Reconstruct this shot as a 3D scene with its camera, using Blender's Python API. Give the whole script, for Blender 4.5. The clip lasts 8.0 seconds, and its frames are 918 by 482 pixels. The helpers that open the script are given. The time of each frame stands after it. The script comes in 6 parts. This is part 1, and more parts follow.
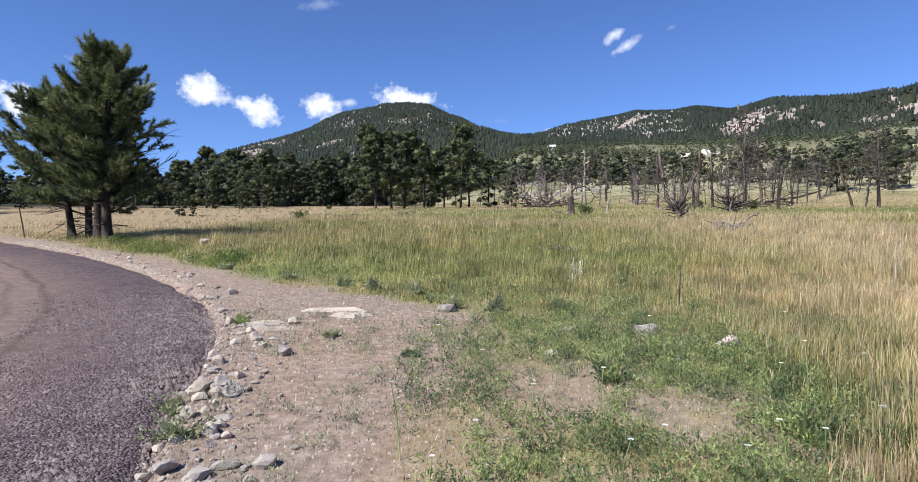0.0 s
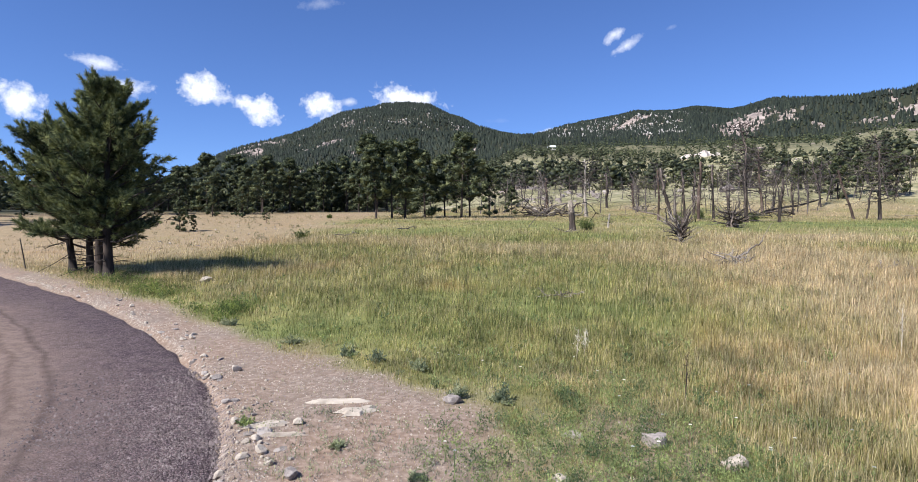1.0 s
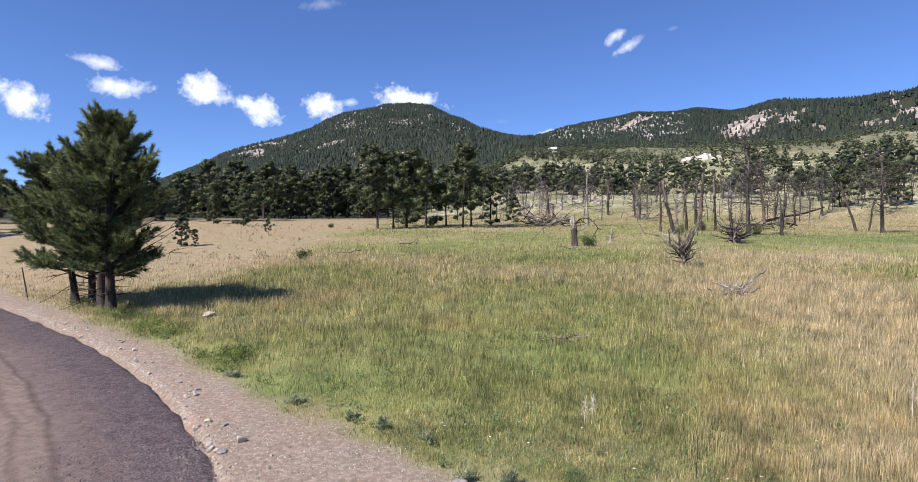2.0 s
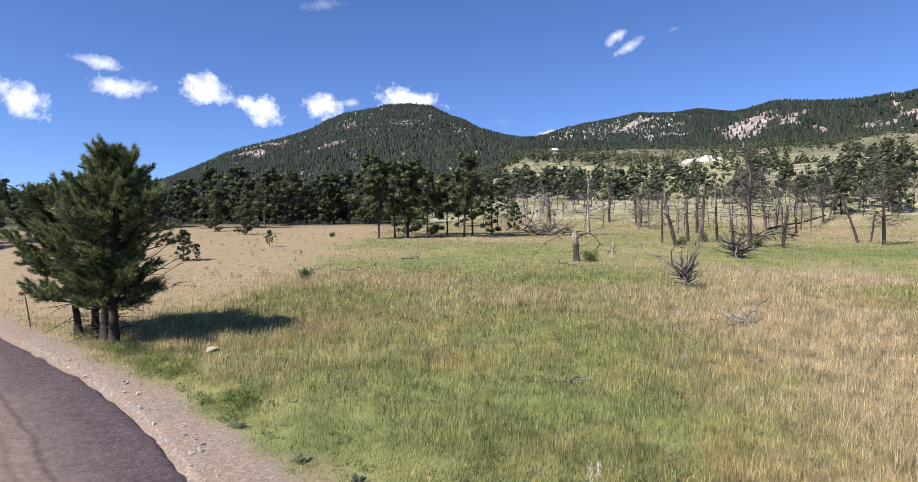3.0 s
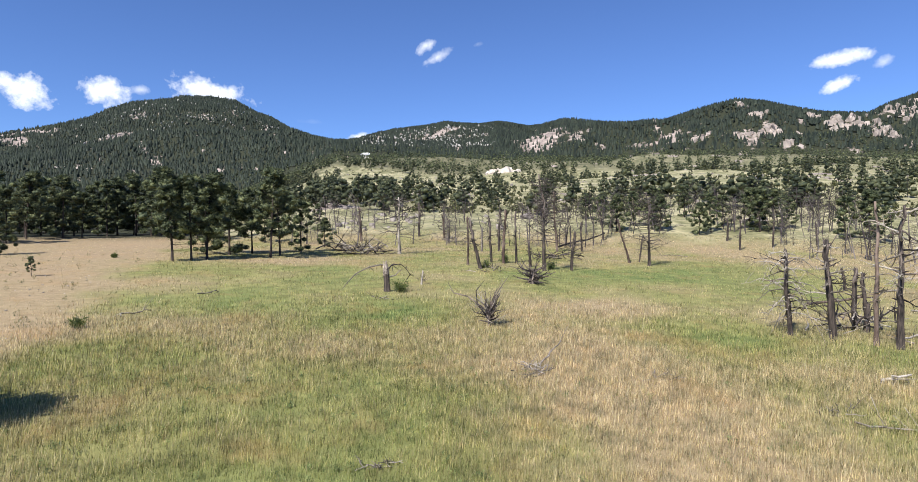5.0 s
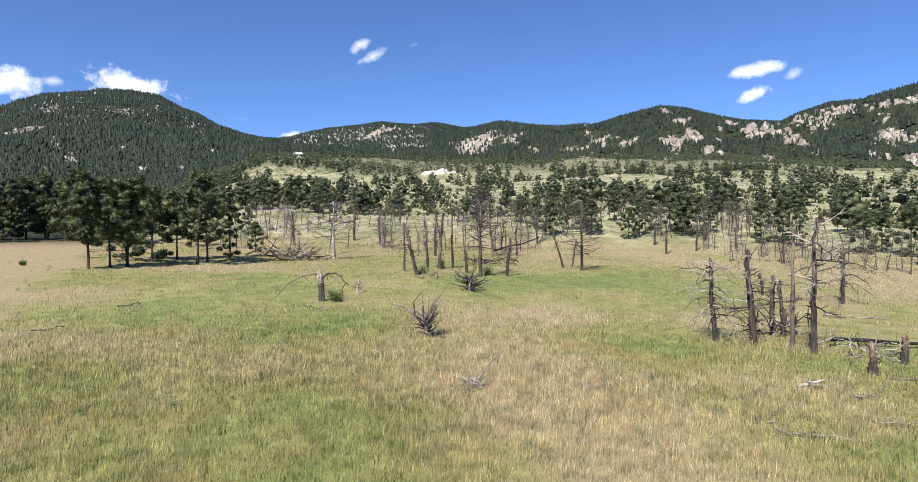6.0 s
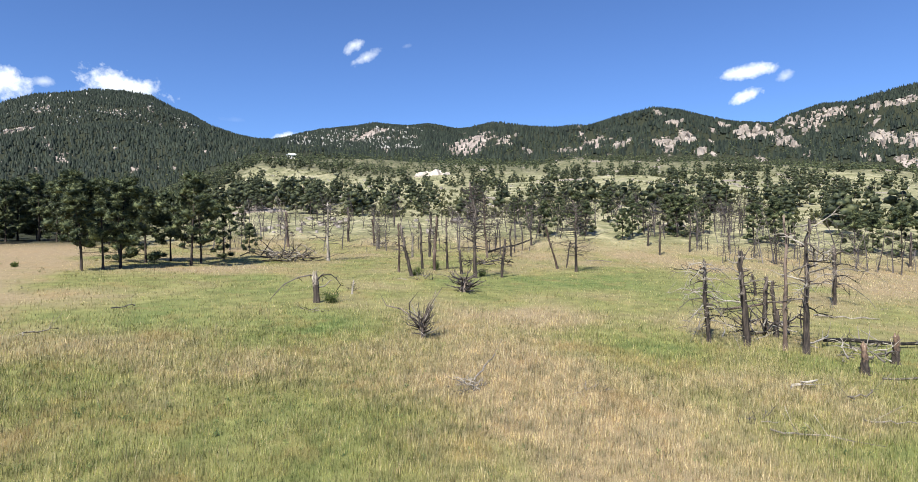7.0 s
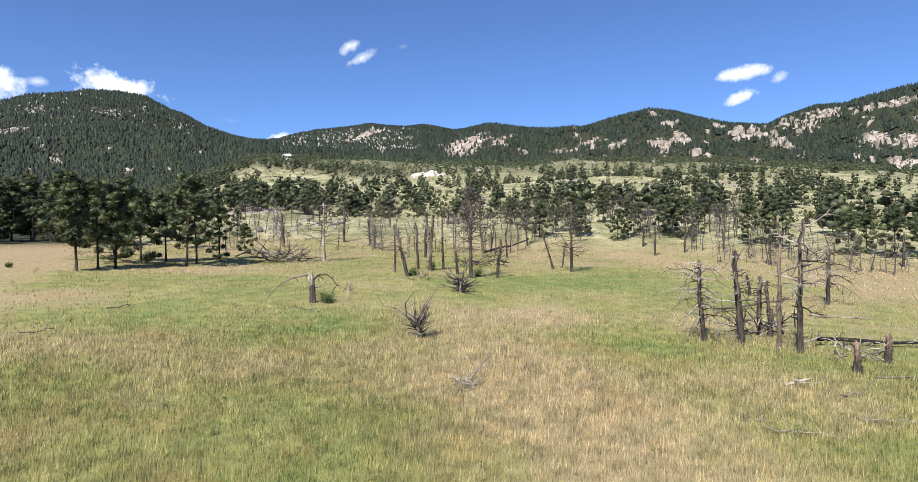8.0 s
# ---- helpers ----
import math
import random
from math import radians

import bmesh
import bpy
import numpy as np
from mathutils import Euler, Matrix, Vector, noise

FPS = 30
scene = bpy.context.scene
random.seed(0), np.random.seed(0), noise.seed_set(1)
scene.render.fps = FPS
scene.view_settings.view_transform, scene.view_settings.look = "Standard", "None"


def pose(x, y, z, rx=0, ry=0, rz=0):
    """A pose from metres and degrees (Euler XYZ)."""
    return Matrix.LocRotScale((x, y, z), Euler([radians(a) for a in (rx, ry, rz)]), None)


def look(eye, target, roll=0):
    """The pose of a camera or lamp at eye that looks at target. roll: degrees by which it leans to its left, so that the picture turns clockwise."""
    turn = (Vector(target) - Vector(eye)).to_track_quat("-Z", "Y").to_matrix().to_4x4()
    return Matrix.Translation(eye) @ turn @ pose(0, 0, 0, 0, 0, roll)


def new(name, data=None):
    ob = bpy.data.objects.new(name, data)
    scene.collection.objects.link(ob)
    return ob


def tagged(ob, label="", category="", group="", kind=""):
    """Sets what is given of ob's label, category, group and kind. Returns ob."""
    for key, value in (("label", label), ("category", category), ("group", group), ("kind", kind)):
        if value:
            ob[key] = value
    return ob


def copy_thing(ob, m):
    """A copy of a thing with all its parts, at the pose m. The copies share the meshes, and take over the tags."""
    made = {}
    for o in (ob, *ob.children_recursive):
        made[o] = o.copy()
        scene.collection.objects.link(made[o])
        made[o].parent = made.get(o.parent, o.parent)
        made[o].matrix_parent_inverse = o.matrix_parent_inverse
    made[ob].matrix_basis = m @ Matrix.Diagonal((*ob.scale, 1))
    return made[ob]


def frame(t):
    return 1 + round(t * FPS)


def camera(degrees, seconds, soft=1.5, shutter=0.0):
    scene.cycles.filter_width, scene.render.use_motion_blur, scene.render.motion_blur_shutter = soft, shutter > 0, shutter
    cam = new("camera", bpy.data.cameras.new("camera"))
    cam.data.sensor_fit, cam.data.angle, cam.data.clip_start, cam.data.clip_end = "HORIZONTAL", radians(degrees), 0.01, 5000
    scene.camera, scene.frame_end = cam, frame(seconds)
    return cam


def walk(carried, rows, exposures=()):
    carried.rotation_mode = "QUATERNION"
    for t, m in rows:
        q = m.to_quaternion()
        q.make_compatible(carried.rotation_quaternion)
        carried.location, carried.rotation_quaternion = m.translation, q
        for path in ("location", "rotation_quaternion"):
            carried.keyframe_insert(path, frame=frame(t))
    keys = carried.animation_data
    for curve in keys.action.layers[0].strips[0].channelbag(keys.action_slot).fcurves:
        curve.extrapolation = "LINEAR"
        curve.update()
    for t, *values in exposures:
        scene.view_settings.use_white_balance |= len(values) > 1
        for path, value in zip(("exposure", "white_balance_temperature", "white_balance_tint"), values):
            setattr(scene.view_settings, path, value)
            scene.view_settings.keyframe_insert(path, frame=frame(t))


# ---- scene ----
# ---- camera: a drone that rises from the meadow's edge, turns right and hovers ----
cam = camera(74.45, 8.0, soft=0.75)


def flown(t, x, y, z, yaw, pitch, roll):
    return (t, pose(x, y, z, 90 + pitch, 0, yaw) @ pose(0, 0, 0, 0, 0, -roll))


walk(cam, [
    flown(0.0, 0.0, 0.0, 1.6, 0.0, -0.04, 0.33),
    flown(0.5, -0.032, 0.017, 2.143, 0.0, -0.09, 0.32),
    flown(1.0, -0.06, 0.04, 2.618, -0.01, -0.09, 0.24),
    flown(1.5, -0.106, 0.10, 3.085, 0.0, -0.07, 0.16),
    flown(1.7, -0.123, 0.113, 3.26, 0.02, -0.05, 0.13),
    flown(3.0, -0.215, 0.11, 4.438, 0.098, 0.01, 0.03),
    flown(3.5, -0.25, 0.06, 4.891, 0.10, 0.02, -0.03),
    flown(4.0, -0.22, 0.04, 5.368, -1.711, 0.056, -0.08),
    flown(4.5, -0.169, 0.135, 5.777, -8.837, 0.156, -0.05),
    flown(5.0, -0.127, 0.354, 6.176, -17.62, 0.263, -0.01),
    flown(5.2, -0.11, 0.44, 6.32, -20.544, 0.30, 0.03),
    flown(5.5, -0.115, 0.53, 6.48, -22.75, 0.33, 0.04),
    flown(5.9, -0.15, 0.575, 6.60, -23.65, 0.35, 0.05),
    flown(6.3, -0.186, 0.582, 6.65, -23.958, 0.38, 0.06),
    flown(6.5, -0.204, 0.574, 6.644, -24.084, 0.42, 0.075),
    flown(7.0, -0.256, 0.544, 6.633, -24.336, 0.455, 0.085),
    flown(7.5, -0.298, 0.508, 6.613, -24.552, 0.48, 0.09),
    flown(8.0, -0.307, 0.471, 6.593, -24.741, 0.53, 0.09),
], exposures=[(0.0, 0.61, 6250, 12), (3.0, 0.64, 6350, 13), (4.0, 0.66, 6400, 12), (6.3, 0.73, 6400, 7), (8.0, 0.76, 6550, 6)])

# ---- sky with small fair-weather clouds, and the sun behind the left shoulder ----
SUN_AZ, SUN_EL = 232.0, 46.0      # degrees, clockwise from +y


def link(nt, a, b):
    nt.links.new(a, b)


def node(nt, kind, **sets):
    n = nt.nodes.new(kind)
    for key, value in sets.items():
        n.inputs[key.replace("_", " ")].default_value = value
    return n


def maths(nt, op, a, b=None, clamp=False):
    n = nt.nodes.new("ShaderNodeMath")
    n.operation, n.use_clamp = op, clamp
    for slot, v in zip(n.inputs, (a, b)):
        if v is None:
            continue
        if isinstance(v, (int, float)):
            slot.default_value = v
        else:
            nt.links.new(v, slot)
    return n.outputs[0]


def towards(az, el):
    a, e = radians(az), radians(el)
    return Vector((math.sin(a) * math.cos(e), math.cos(a) * math.cos(e), math.sin(e)))


def build_sky():
    world = bpy.data.worlds.new("sky")
    scene.world = world
    world.use_nodes = True
    nt = world.node_tree
    nt.nodes.clear()
    sky = nt.nodes.new("ShaderNodeTexSky")
    sky.sky_type, sky.sun_disc = "NISHITA", False
    sky.sun_elevation, sky.sun_rotation = radians(SUN_EL), radians(SUN_AZ)
    sky.altitude, sky.air_density, sky.dust_density, sky.ozone_density = 2200.0, 1.0, 0.5, 3.0
    co = nt.nodes.new("ShaderNodeTexCoord").outputs["Generated"]
    puff = node(nt, "ShaderNodeTexNoise", Scale=34.0, Detail=6.0, Roughness=0.62)
    link(nt, co, puff.inputs["Vector"])
    fine = node(nt, "ShaderNodeTexNoise", Scale=120.0, Detail=4.0, Roughness=0.6)
    link(nt, co, fine.inputs["Vector"])
    total = None
    # azimuth, elevation, half width, half height, tilt (degrees), density
    for az, el, w, h, tilt, dens in (
            (-36.2, 10.8, 2.0, 1.3, -30, 1.0), (-31.1, 14.3, 2.0, 0.6, -8, 0.75), (-29.2, 12.6, 2.5, 0.9, -6, 0.85),
            (-22.9, 12.9, 2.1, 1.5, -6, 1.0), (-18.4, 11.7, 2.3, 1.2, -22, 1.0), (-12.7, 12.4, 1.8, 1.2, 18, 1.0),
            (-10.2, 12.7, 0.8, 0.4, 5, 0.6), (-5.2, 13.2, 3.3, 1.15, -6, 1.0), (14.4, 18.1, 1.1, 0.55, 35, 0.8),
            (15.6, 17.2, 1.4, 0.45, 30, 0.7), (19.4, 18.3, 0.5, 0.25, 20, 0.35), (-12.9, 20.9, 1.7, 0.55, 8, 0.4),
            (8.4, 9.8, 1.2, 0.45, 12, 1.0), (4.0, 11.1, 1.2, 0.25, 0, 0.2), (49.9, 14.6, 2.3, 0.55, 4, 0.9),
            (49.8, 12.6, 1.3, 0.5, 20, 0.95), (52.8, 13.9, 0.7, 0.4, 20, 0.6)):
        c = towards(az, el)
        side = Vector((math.cos(radians(az)), -math.sin(radians(az)), 0))
        rise = side.cross(c)
        ct, st = math.cos(radians(tilt)), math.sin(radians(tilt))
        across, along = side * ct + rise * st, rise * ct - side * st
        squares = []
        for axis, half in ((across, w), (along, h)):
            dot = nt.nodes.new("ShaderNodeVectorMath")
            dot.operation = "DOT_PRODUCT"
            link(nt, co, dot.inputs[0])
            dot.inputs[1].default_value = axis / math.sin(radians(half))
            shifted = maths(nt, "SUBTRACT", dot.outputs["Value"], axis.dot(c) / math.sin(radians(half)))
            squares.append(maths(nt, "MULTIPLY", shifted, shifted))
        d = maths(nt, "SQRT", maths(nt, "ADD", *squares))
        front = nt.nodes.new("ShaderNodeVectorMath")
        front.operation = "DOT_PRODUCT"
        link(nt, co, front.inputs[0])
        front.inputs[1].default_value = c
        body = maths(nt, "SUBTRACT", 1.0, d)
        rough = maths(nt, "MULTIPLY", maths(nt, "SUBTRACT", puff.outputs["Fac"], 0.5), 2.3)
        rough2 = maths(nt, "MULTIPLY", maths(nt, "SUBTRACT", fine.outputs["Fac"], 0.5), 0.7)
        body = maths(nt, "ADD", body, maths(nt, "ADD", rough, rough2))
        body = maths(nt, "MULTIPLY", body, 1.35 * dens, clamp=True)
        body = maths(nt, "MULTIPLY", body, maths(nt, "GREATER_THAN", front.outputs["Value"], 0.9))
        body = maths(nt, "MULTIPLY", body, dens)
        total = body if total is None else maths(nt, "MAXIMUM", total, body)
    deep = nt.nodes.new("ShaderNodeMix")
    deep.data_type, deep.blend_type = "RGBA", "MULTIPLY"
    deep.inputs["Factor"].default_value = 1.0
    link(nt, sky.outputs[0], deep.inputs["A"])
    deep.inputs["B"].default_value = (0.635, 0.77, 1.05, 1)
    mix = nt.nodes.new("ShaderNodeMix")
    mix.data_type = "RGBA"
    link(nt, total, mix.inputs["Factor"])
    link(nt, deep.outputs["Result"], mix.inputs["A"])
    mix.inputs["B"].default_value = (8.0, 8.2, 8.6, 1)
    bg = node(nt, "ShaderNodeBackground", Strength=0.098)
    link(nt, mix.outputs["Result"], bg.inputs["Color"])
    out = nt.nodes.new("ShaderNodeOutputWorld")
    link(nt, bg.outputs[0], out.inputs["Surface"])


build_sky()
sun = new("sun", bpy.data.lights.new("sun", "SUN"))
sun.data.energy, sun.data.angle, sun.data.color = 5.0, radians(0.53), (1.0, 0.965, 0.895)
sun.matrix_world = look(towards(SUN_AZ, SUN_EL) * 200, (0, 0, 0))

# ---- materials ----
def shader(name, roughness=0.8):
    m = bpy.data.materials.new(name)
    m.use_nodes = True
    nt = m.node_tree
    b = nt.nodes["Principled BSDF"]
    b.inputs["Roughness"].default_value = roughness
    b.inputs["Specular IOR Level"].default_value = 0.25
    return m, nt, b


def rgb(nt, fac, *stops):
    """Colour ramp over fac; stops are (position, (r, g, b))."""
    n = nt.nodes.new("ShaderNodeValToRGB")
    els = n.color_ramp.elements
    while len(els) < len(stops):
        els.new(0.5)
    for e, (p, c) in zip(els, stops):
        e.position, e.color = p, (*c, 1)
    link(nt, fac, n.inputs[0])
    return n.outputs[0]


def blend(nt, fac, a, b, mode="MIX"):
    n = nt.nodes.new("ShaderNodeMix")
    n.data_type, n.blend_type = "RGBA", mode
    for slot, v in (("Factor", fac), ("A", a), ("B", b)):
        if isinstance(v, (int, float)):
            n.inputs[slot].default_value = v
        elif isinstance(v, tuple):
            n.inputs[slot].default_value = (*v, 1)
        else:
            link(nt, v, n.inputs[slot])
    return n.outputs["Result"]


def grain(nt, scale, detail=4.0, rough=0.6, stretch=None, coords="Object"):
    if coords == "Position":
        co = nt.nodes.new("ShaderNodeNewGeometry").outputs["Position"]
    else:
        co = nt.nodes.new("ShaderNodeTexCoord").outputs[coords]
    if stretch:
        mp = node(nt, "ShaderNodeMapping", Scale=stretch)
        link(nt, co, mp.inputs["Vector"])
        co = mp.outputs[0]
    n = node(nt, "ShaderNodeTexNoise", Scale=scale, Detail=detail, Roughness=rough)
    link(nt, co, n.inputs["Vector"])
    return n.outputs["Fac"]


def attribute(nt, name):
    n = nt.nodes.new("ShaderNodeAttribute")
    n.attribute_name = name
    return n.outputs["Fac"]


def relief(nt, b, height, strength=0.5, distance=0.02):
    n = node(nt, "ShaderNodeBump", Strength=strength, Distance=distance)
    link(nt, height, n.inputs["Height"])
    link(nt, n.outputs[0], b.inputs["Normal"])


def island(nt):
    return nt.nodes.new("ShaderNodeNewGeometry").outputs["Random Per Island"]


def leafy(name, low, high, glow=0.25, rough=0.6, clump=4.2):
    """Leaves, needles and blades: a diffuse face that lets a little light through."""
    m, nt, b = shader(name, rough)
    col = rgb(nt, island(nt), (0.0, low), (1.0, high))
    # noise darkens and lightens whole clumps, putting shade between tufts into the colour
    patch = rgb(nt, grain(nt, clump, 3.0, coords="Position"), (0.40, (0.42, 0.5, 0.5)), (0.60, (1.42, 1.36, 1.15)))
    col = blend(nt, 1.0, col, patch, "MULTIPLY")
    link(nt, col, b.inputs["Base Color"])
    tr = nt.nodes.new("ShaderNodeBsdfTranslucent")
    link(nt, col, tr.inputs["Color"])
    mx = node(nt, "ShaderNodeMixShader", Fac=glow)
    link(nt, b.outputs[0], mx.inputs[1])
    link(nt, tr.outputs[0], mx.inputs[2])
    link(nt, mx.outputs[0], nt.nodes["Material Output"].inputs["Surface"])
    return m


def rusty(nt):
    """Patches of reddish seed heads."""
    f = rgb(nt, grain(nt, 0.33, 4.0, 0.6, coords="Position"), (0.55, (0, 0, 0)), (0.68, (0.32, 0.32, 0.32)))
    return f


def grass_material():
    m, nt, b = shader("grass_blades", 0.55)
    dry = attribute(nt, "dry")
    rnd = island(nt)
    green = rgb(nt, rnd, (0.0, (0.05, 0.058, 0.017)), (0.55, (0.28, 0.28, 0.087)), (1.0, (0.53, 0.49, 0.225)))
    tan = rgb(nt, rnd, (0.0, (0.33, 0.24, 0.135)), (0.55, (0.56, 0.46, 0.28)), (1.0, (0.74, 0.64, 0.44)))
    lush = rgb(nt, rnd, (0.0, (0.035, 0.065, 0.018)), (0.55, (0.195, 0.275, 0.083)), (1.0, (0.42, 0.49, 0.19)))
    col = blend(nt, dry, blend(nt, maths(nt, "MULTIPLY", dry, -1.1), green, lush), tan)
    col = blend(nt, rusty(nt), col, (0.38, 0.235, 0.11))
    tuft = rgb(nt, grain(nt, 1.7, 5.0, 0.75, coords="Position"), (0.40, (0.52, 0.55, 0.53)), (0.60, (1.42, 1.33, 1.27)))
    col = blend(nt, 1.0, col, tuft, "MULTIPLY")
    link(nt, col, b.inputs["Base Color"])
    tr = nt.nodes.new("ShaderNodeBsdfTranslucent")
    link(nt, col, tr.inputs["Color"])
    mx = node(nt, "ShaderNodeMixShader", Fac=0.42)
    link(nt, b.outputs[0], mx.inputs[1])
    link(nt, tr.outputs[0], mx.inputs[2])
    link(nt, mx.outputs[0], nt.nodes["Material Output"].inputs["Surface"])
    return m


def ground_material():
    m, nt, b = shader("ground_cover", 0.95)
    big, mid, fine = (grain(nt, s, 5.0, coords="Position") for s in (0.05, 0.9, 14.0))
    streak = grain(nt, 2.2, 4.0, coords="Position")
    green = rgb(nt, mid, (0.3, (0.13, 0.132, 0.043)), (0.7, (0.30, 0.285, 0.105)))
    tan = rgb(nt, streak, (0.3, (0.26, 0.183, 0.11)), (0.7, (0.395, 0.293, 0.185)))
    lush = rgb(nt, mid, (0.3, (0.08, 0.12, 0.032)), (0.7, (0.17, 0.22, 0.065)))
    green = blend(nt, maths(nt, "MULTIPLY", attribute(nt, "dry"), -1.1), green, lush)
    turf = blend(nt, attribute(nt, "dry"), green, tan)
    turf = blend(nt, rusty(nt), turf, (0.36, 0.235, 0.11))
    turf = blend(nt, maths(nt, "MULTIPLY", fine, 0.35), turf, blend(nt, 1.0, turf, (0.5, 0.5, 0.45), "MULTIPLY"))
    grit = rgb(nt, fine, (0.3, (0.07, 0.053, 0.042)), (0.5, (0.205, 0.16, 0.127)), (0.7, (0.41, 0.345, 0.285)))
    red = rgb(nt, mid, (0.35, (0.30, 0.195, 0.135)), (0.7, (0.25, 0.195, 0.155)))
    soil = blend(nt, 0.5, grit, red)
    near = blend(nt, attribute(nt, "bare"), turf, soil)
    # the slopes behind: bleached grass, litter with the pines' shade in its colour, granite
    hill = rgb(nt, grain(nt, 0.11, 6.0, 0.7, coords="Position"), (0.34, (0.14, 0.14, 0.07)), (0.48, (0.27, 0.25, 0.14)), (0.64, (0.44, 0.39, 0.26)))
    hill = blend(nt, 1.0, hill, rgb(nt, grain(nt, 0.55, 5.0, 0.7, coords="Position"), (0.38, (0.52, 0.56, 0.5)), (0.6, (1.15, 1.13, 1.08))), "MULTIPLY")
    litter_and_shade = rgb(nt, mid, (0.3, (0.015, 0.019, 0.010)), (0.7, (0.042, 0.044, 0.024)))
    far = blend(nt, attribute(nt, "woods"), hill, litter_and_shade)
    stone = rgb(nt, grain(nt, 0.07, 7.0, 0.72, coords="Position"), (0.35, (0.12, 0.098, 0.088)), (0.5, (0.29, 0.235, 0.205)), (0.68, (0.45, 0.38, 0.335)))
    speck = maths(nt, "SUBTRACT", grain(nt, 0.045, 7.0, 0.68, coords="Position"), 0.5)
    edge = maths(nt, "ADD", attribute(nt, "rock"), maths(nt, "MULTIPLY", speck, 2.6))
    far = blend(nt, rgb(nt, edge, (0.42, (0, 0, 0)), (0.56, (1, 1, 1))), far, stone)
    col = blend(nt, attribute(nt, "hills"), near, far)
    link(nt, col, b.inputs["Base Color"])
    relief(nt, b, maths(nt, "ADD", fine, mid), 0.6, 0.03)
    return m


def road_material():
    m, nt, b = shader("road_gravel", 0.9)
    across = nt.nodes.new("ShaderNodeSeparateXYZ")
    link(nt, nt.nodes.new("ShaderNodeUVMap").outputs[0], across.inputs[0])
    wob = maths(nt, "ADD", across.outputs[0], maths(nt, "MULTIPLY", maths(nt, "SUBTRACT", grain(nt, 0.5, 3.0, coords="Position"), 0.5), 0.16))
    fine = grain(nt, 42.0, 5.0, 0.8, coords="Position")
    mid = grain(nt, 3.0, 4.0, coords="Position")
    clod = grain(nt, 7.0, 4.0, 0.7, coords="Position")
    cell = node(nt, "ShaderNodeTexVoronoi", Scale=62.0, Randomness=1.0)
    link(nt, nt.nodes.new("ShaderNodeNewGeometry").outputs["Position"], cell.inputs["Vector"])
    tone = nt.nodes.new("ShaderNodeSeparateColor")
    link(nt, cell.outputs["Color"], tone.inputs[0])
    chip = maths(nt, "ADD", maths(nt, "MULTIPLY", tone.outputs[0], 0.22), maths(nt, "SUBTRACT", maths(nt, "ADD", 0.42, maths(nt, "MULTIPLY", maths(nt, "SUBTRACT", fine, 0.5), 0.3)), maths(nt, "MULTIPLY", cell.outputs["Distance"], 0.16)))
    loose = rgb(nt, chip, (0.40, (0.085, 0.060, 0.064)), (0.5, (0.20, 0.147, 0.153)), (0.60, (0.33, 0.25, 0.25)))
    packed = rgb(nt, fine, (0.3, (0.28, 0.195, 0.155)), (0.7, (0.42, 0.315, 0.255)))
    track = rgb(nt, wob, (0.0, (0, 0, 0)), (0.10, (0.08, 0.08, 0.08)), (0.21, (0.5, 0.5, 0.5)), (0.27, (1, 1, 1)), (0.75, (1, 1, 1)), (0.9, (0.2, 0.2, 0.2)))
    col = blend(nt, track, loose, packed)
    ruts = rgb(nt, maths(nt, "ADD", across.outputs[0], maths(nt, "MULTIPLY", maths(nt, "SUBTRACT", grain(nt, 0.9, 3.0, coords="Position"), 0.5), 0.05)),
               (0.0, (1, 1, 1)), (0.225, (1, 1, 1)), (0.238, (0.6, 0.58, 0.58)), (0.25, (1, 1, 1)), (0.285, (1.0, 1.0, 1.0)), (0.298, (0.7, 0.68, 0.67)), (0.31, (1, 1, 1)))
    col = blend(nt, 1.0, col, ruts, "MULTIPLY")
    dust = rgb(nt, mid, (0.45, (0, 0, 0)), (0.75, (0.3, 0.3, 0.3)))
    col = blend(nt, 1.0, col, rgb(nt, clod, (0.36, (0.72, 0.71, 0.72)), (0.6, (1.06, 1.05, 1.05))), "MULTIPLY")
    col = blend(nt, dust, col, (0.25, 0.19, 0.165))
    link(nt, col, b.inputs["Base Color"])
    relief(nt, b, maths(nt, "SUBTRACT", fine, maths(nt, "MULTIPLY", cell.outputs["Distance"], 1.6)), 1.0, 0.022)
    return m


def stone_material(name, dark, light, scale=6.0):
    m, nt, b = shader(name, 0.85)
    n1, n2 = grain(nt, scale, 6.0, 0.7), grain(nt, scale * 6, 3.0)
    rnd = nt.nodes.new("ShaderNodeObjectInfo").outputs["Random"]
    f = maths(nt, "ADD", n1, maths(nt, "MULTIPLY", maths(nt, "SUBTRACT", rnd, 0.5), 0.3))
    f = maths(nt, "ADD", f, maths(nt, "MULTIPLY", maths(nt, "SUBTRACT", island(nt), 0.5), 0.3))
    col = rgb(nt, f, (0.25, dark), (0.7, light))
    link(nt, col, b.inputs["Base Color"])
    relief(nt, b, maths(nt, "ADD", n1, n2), 0.5, 0.02)
    return m


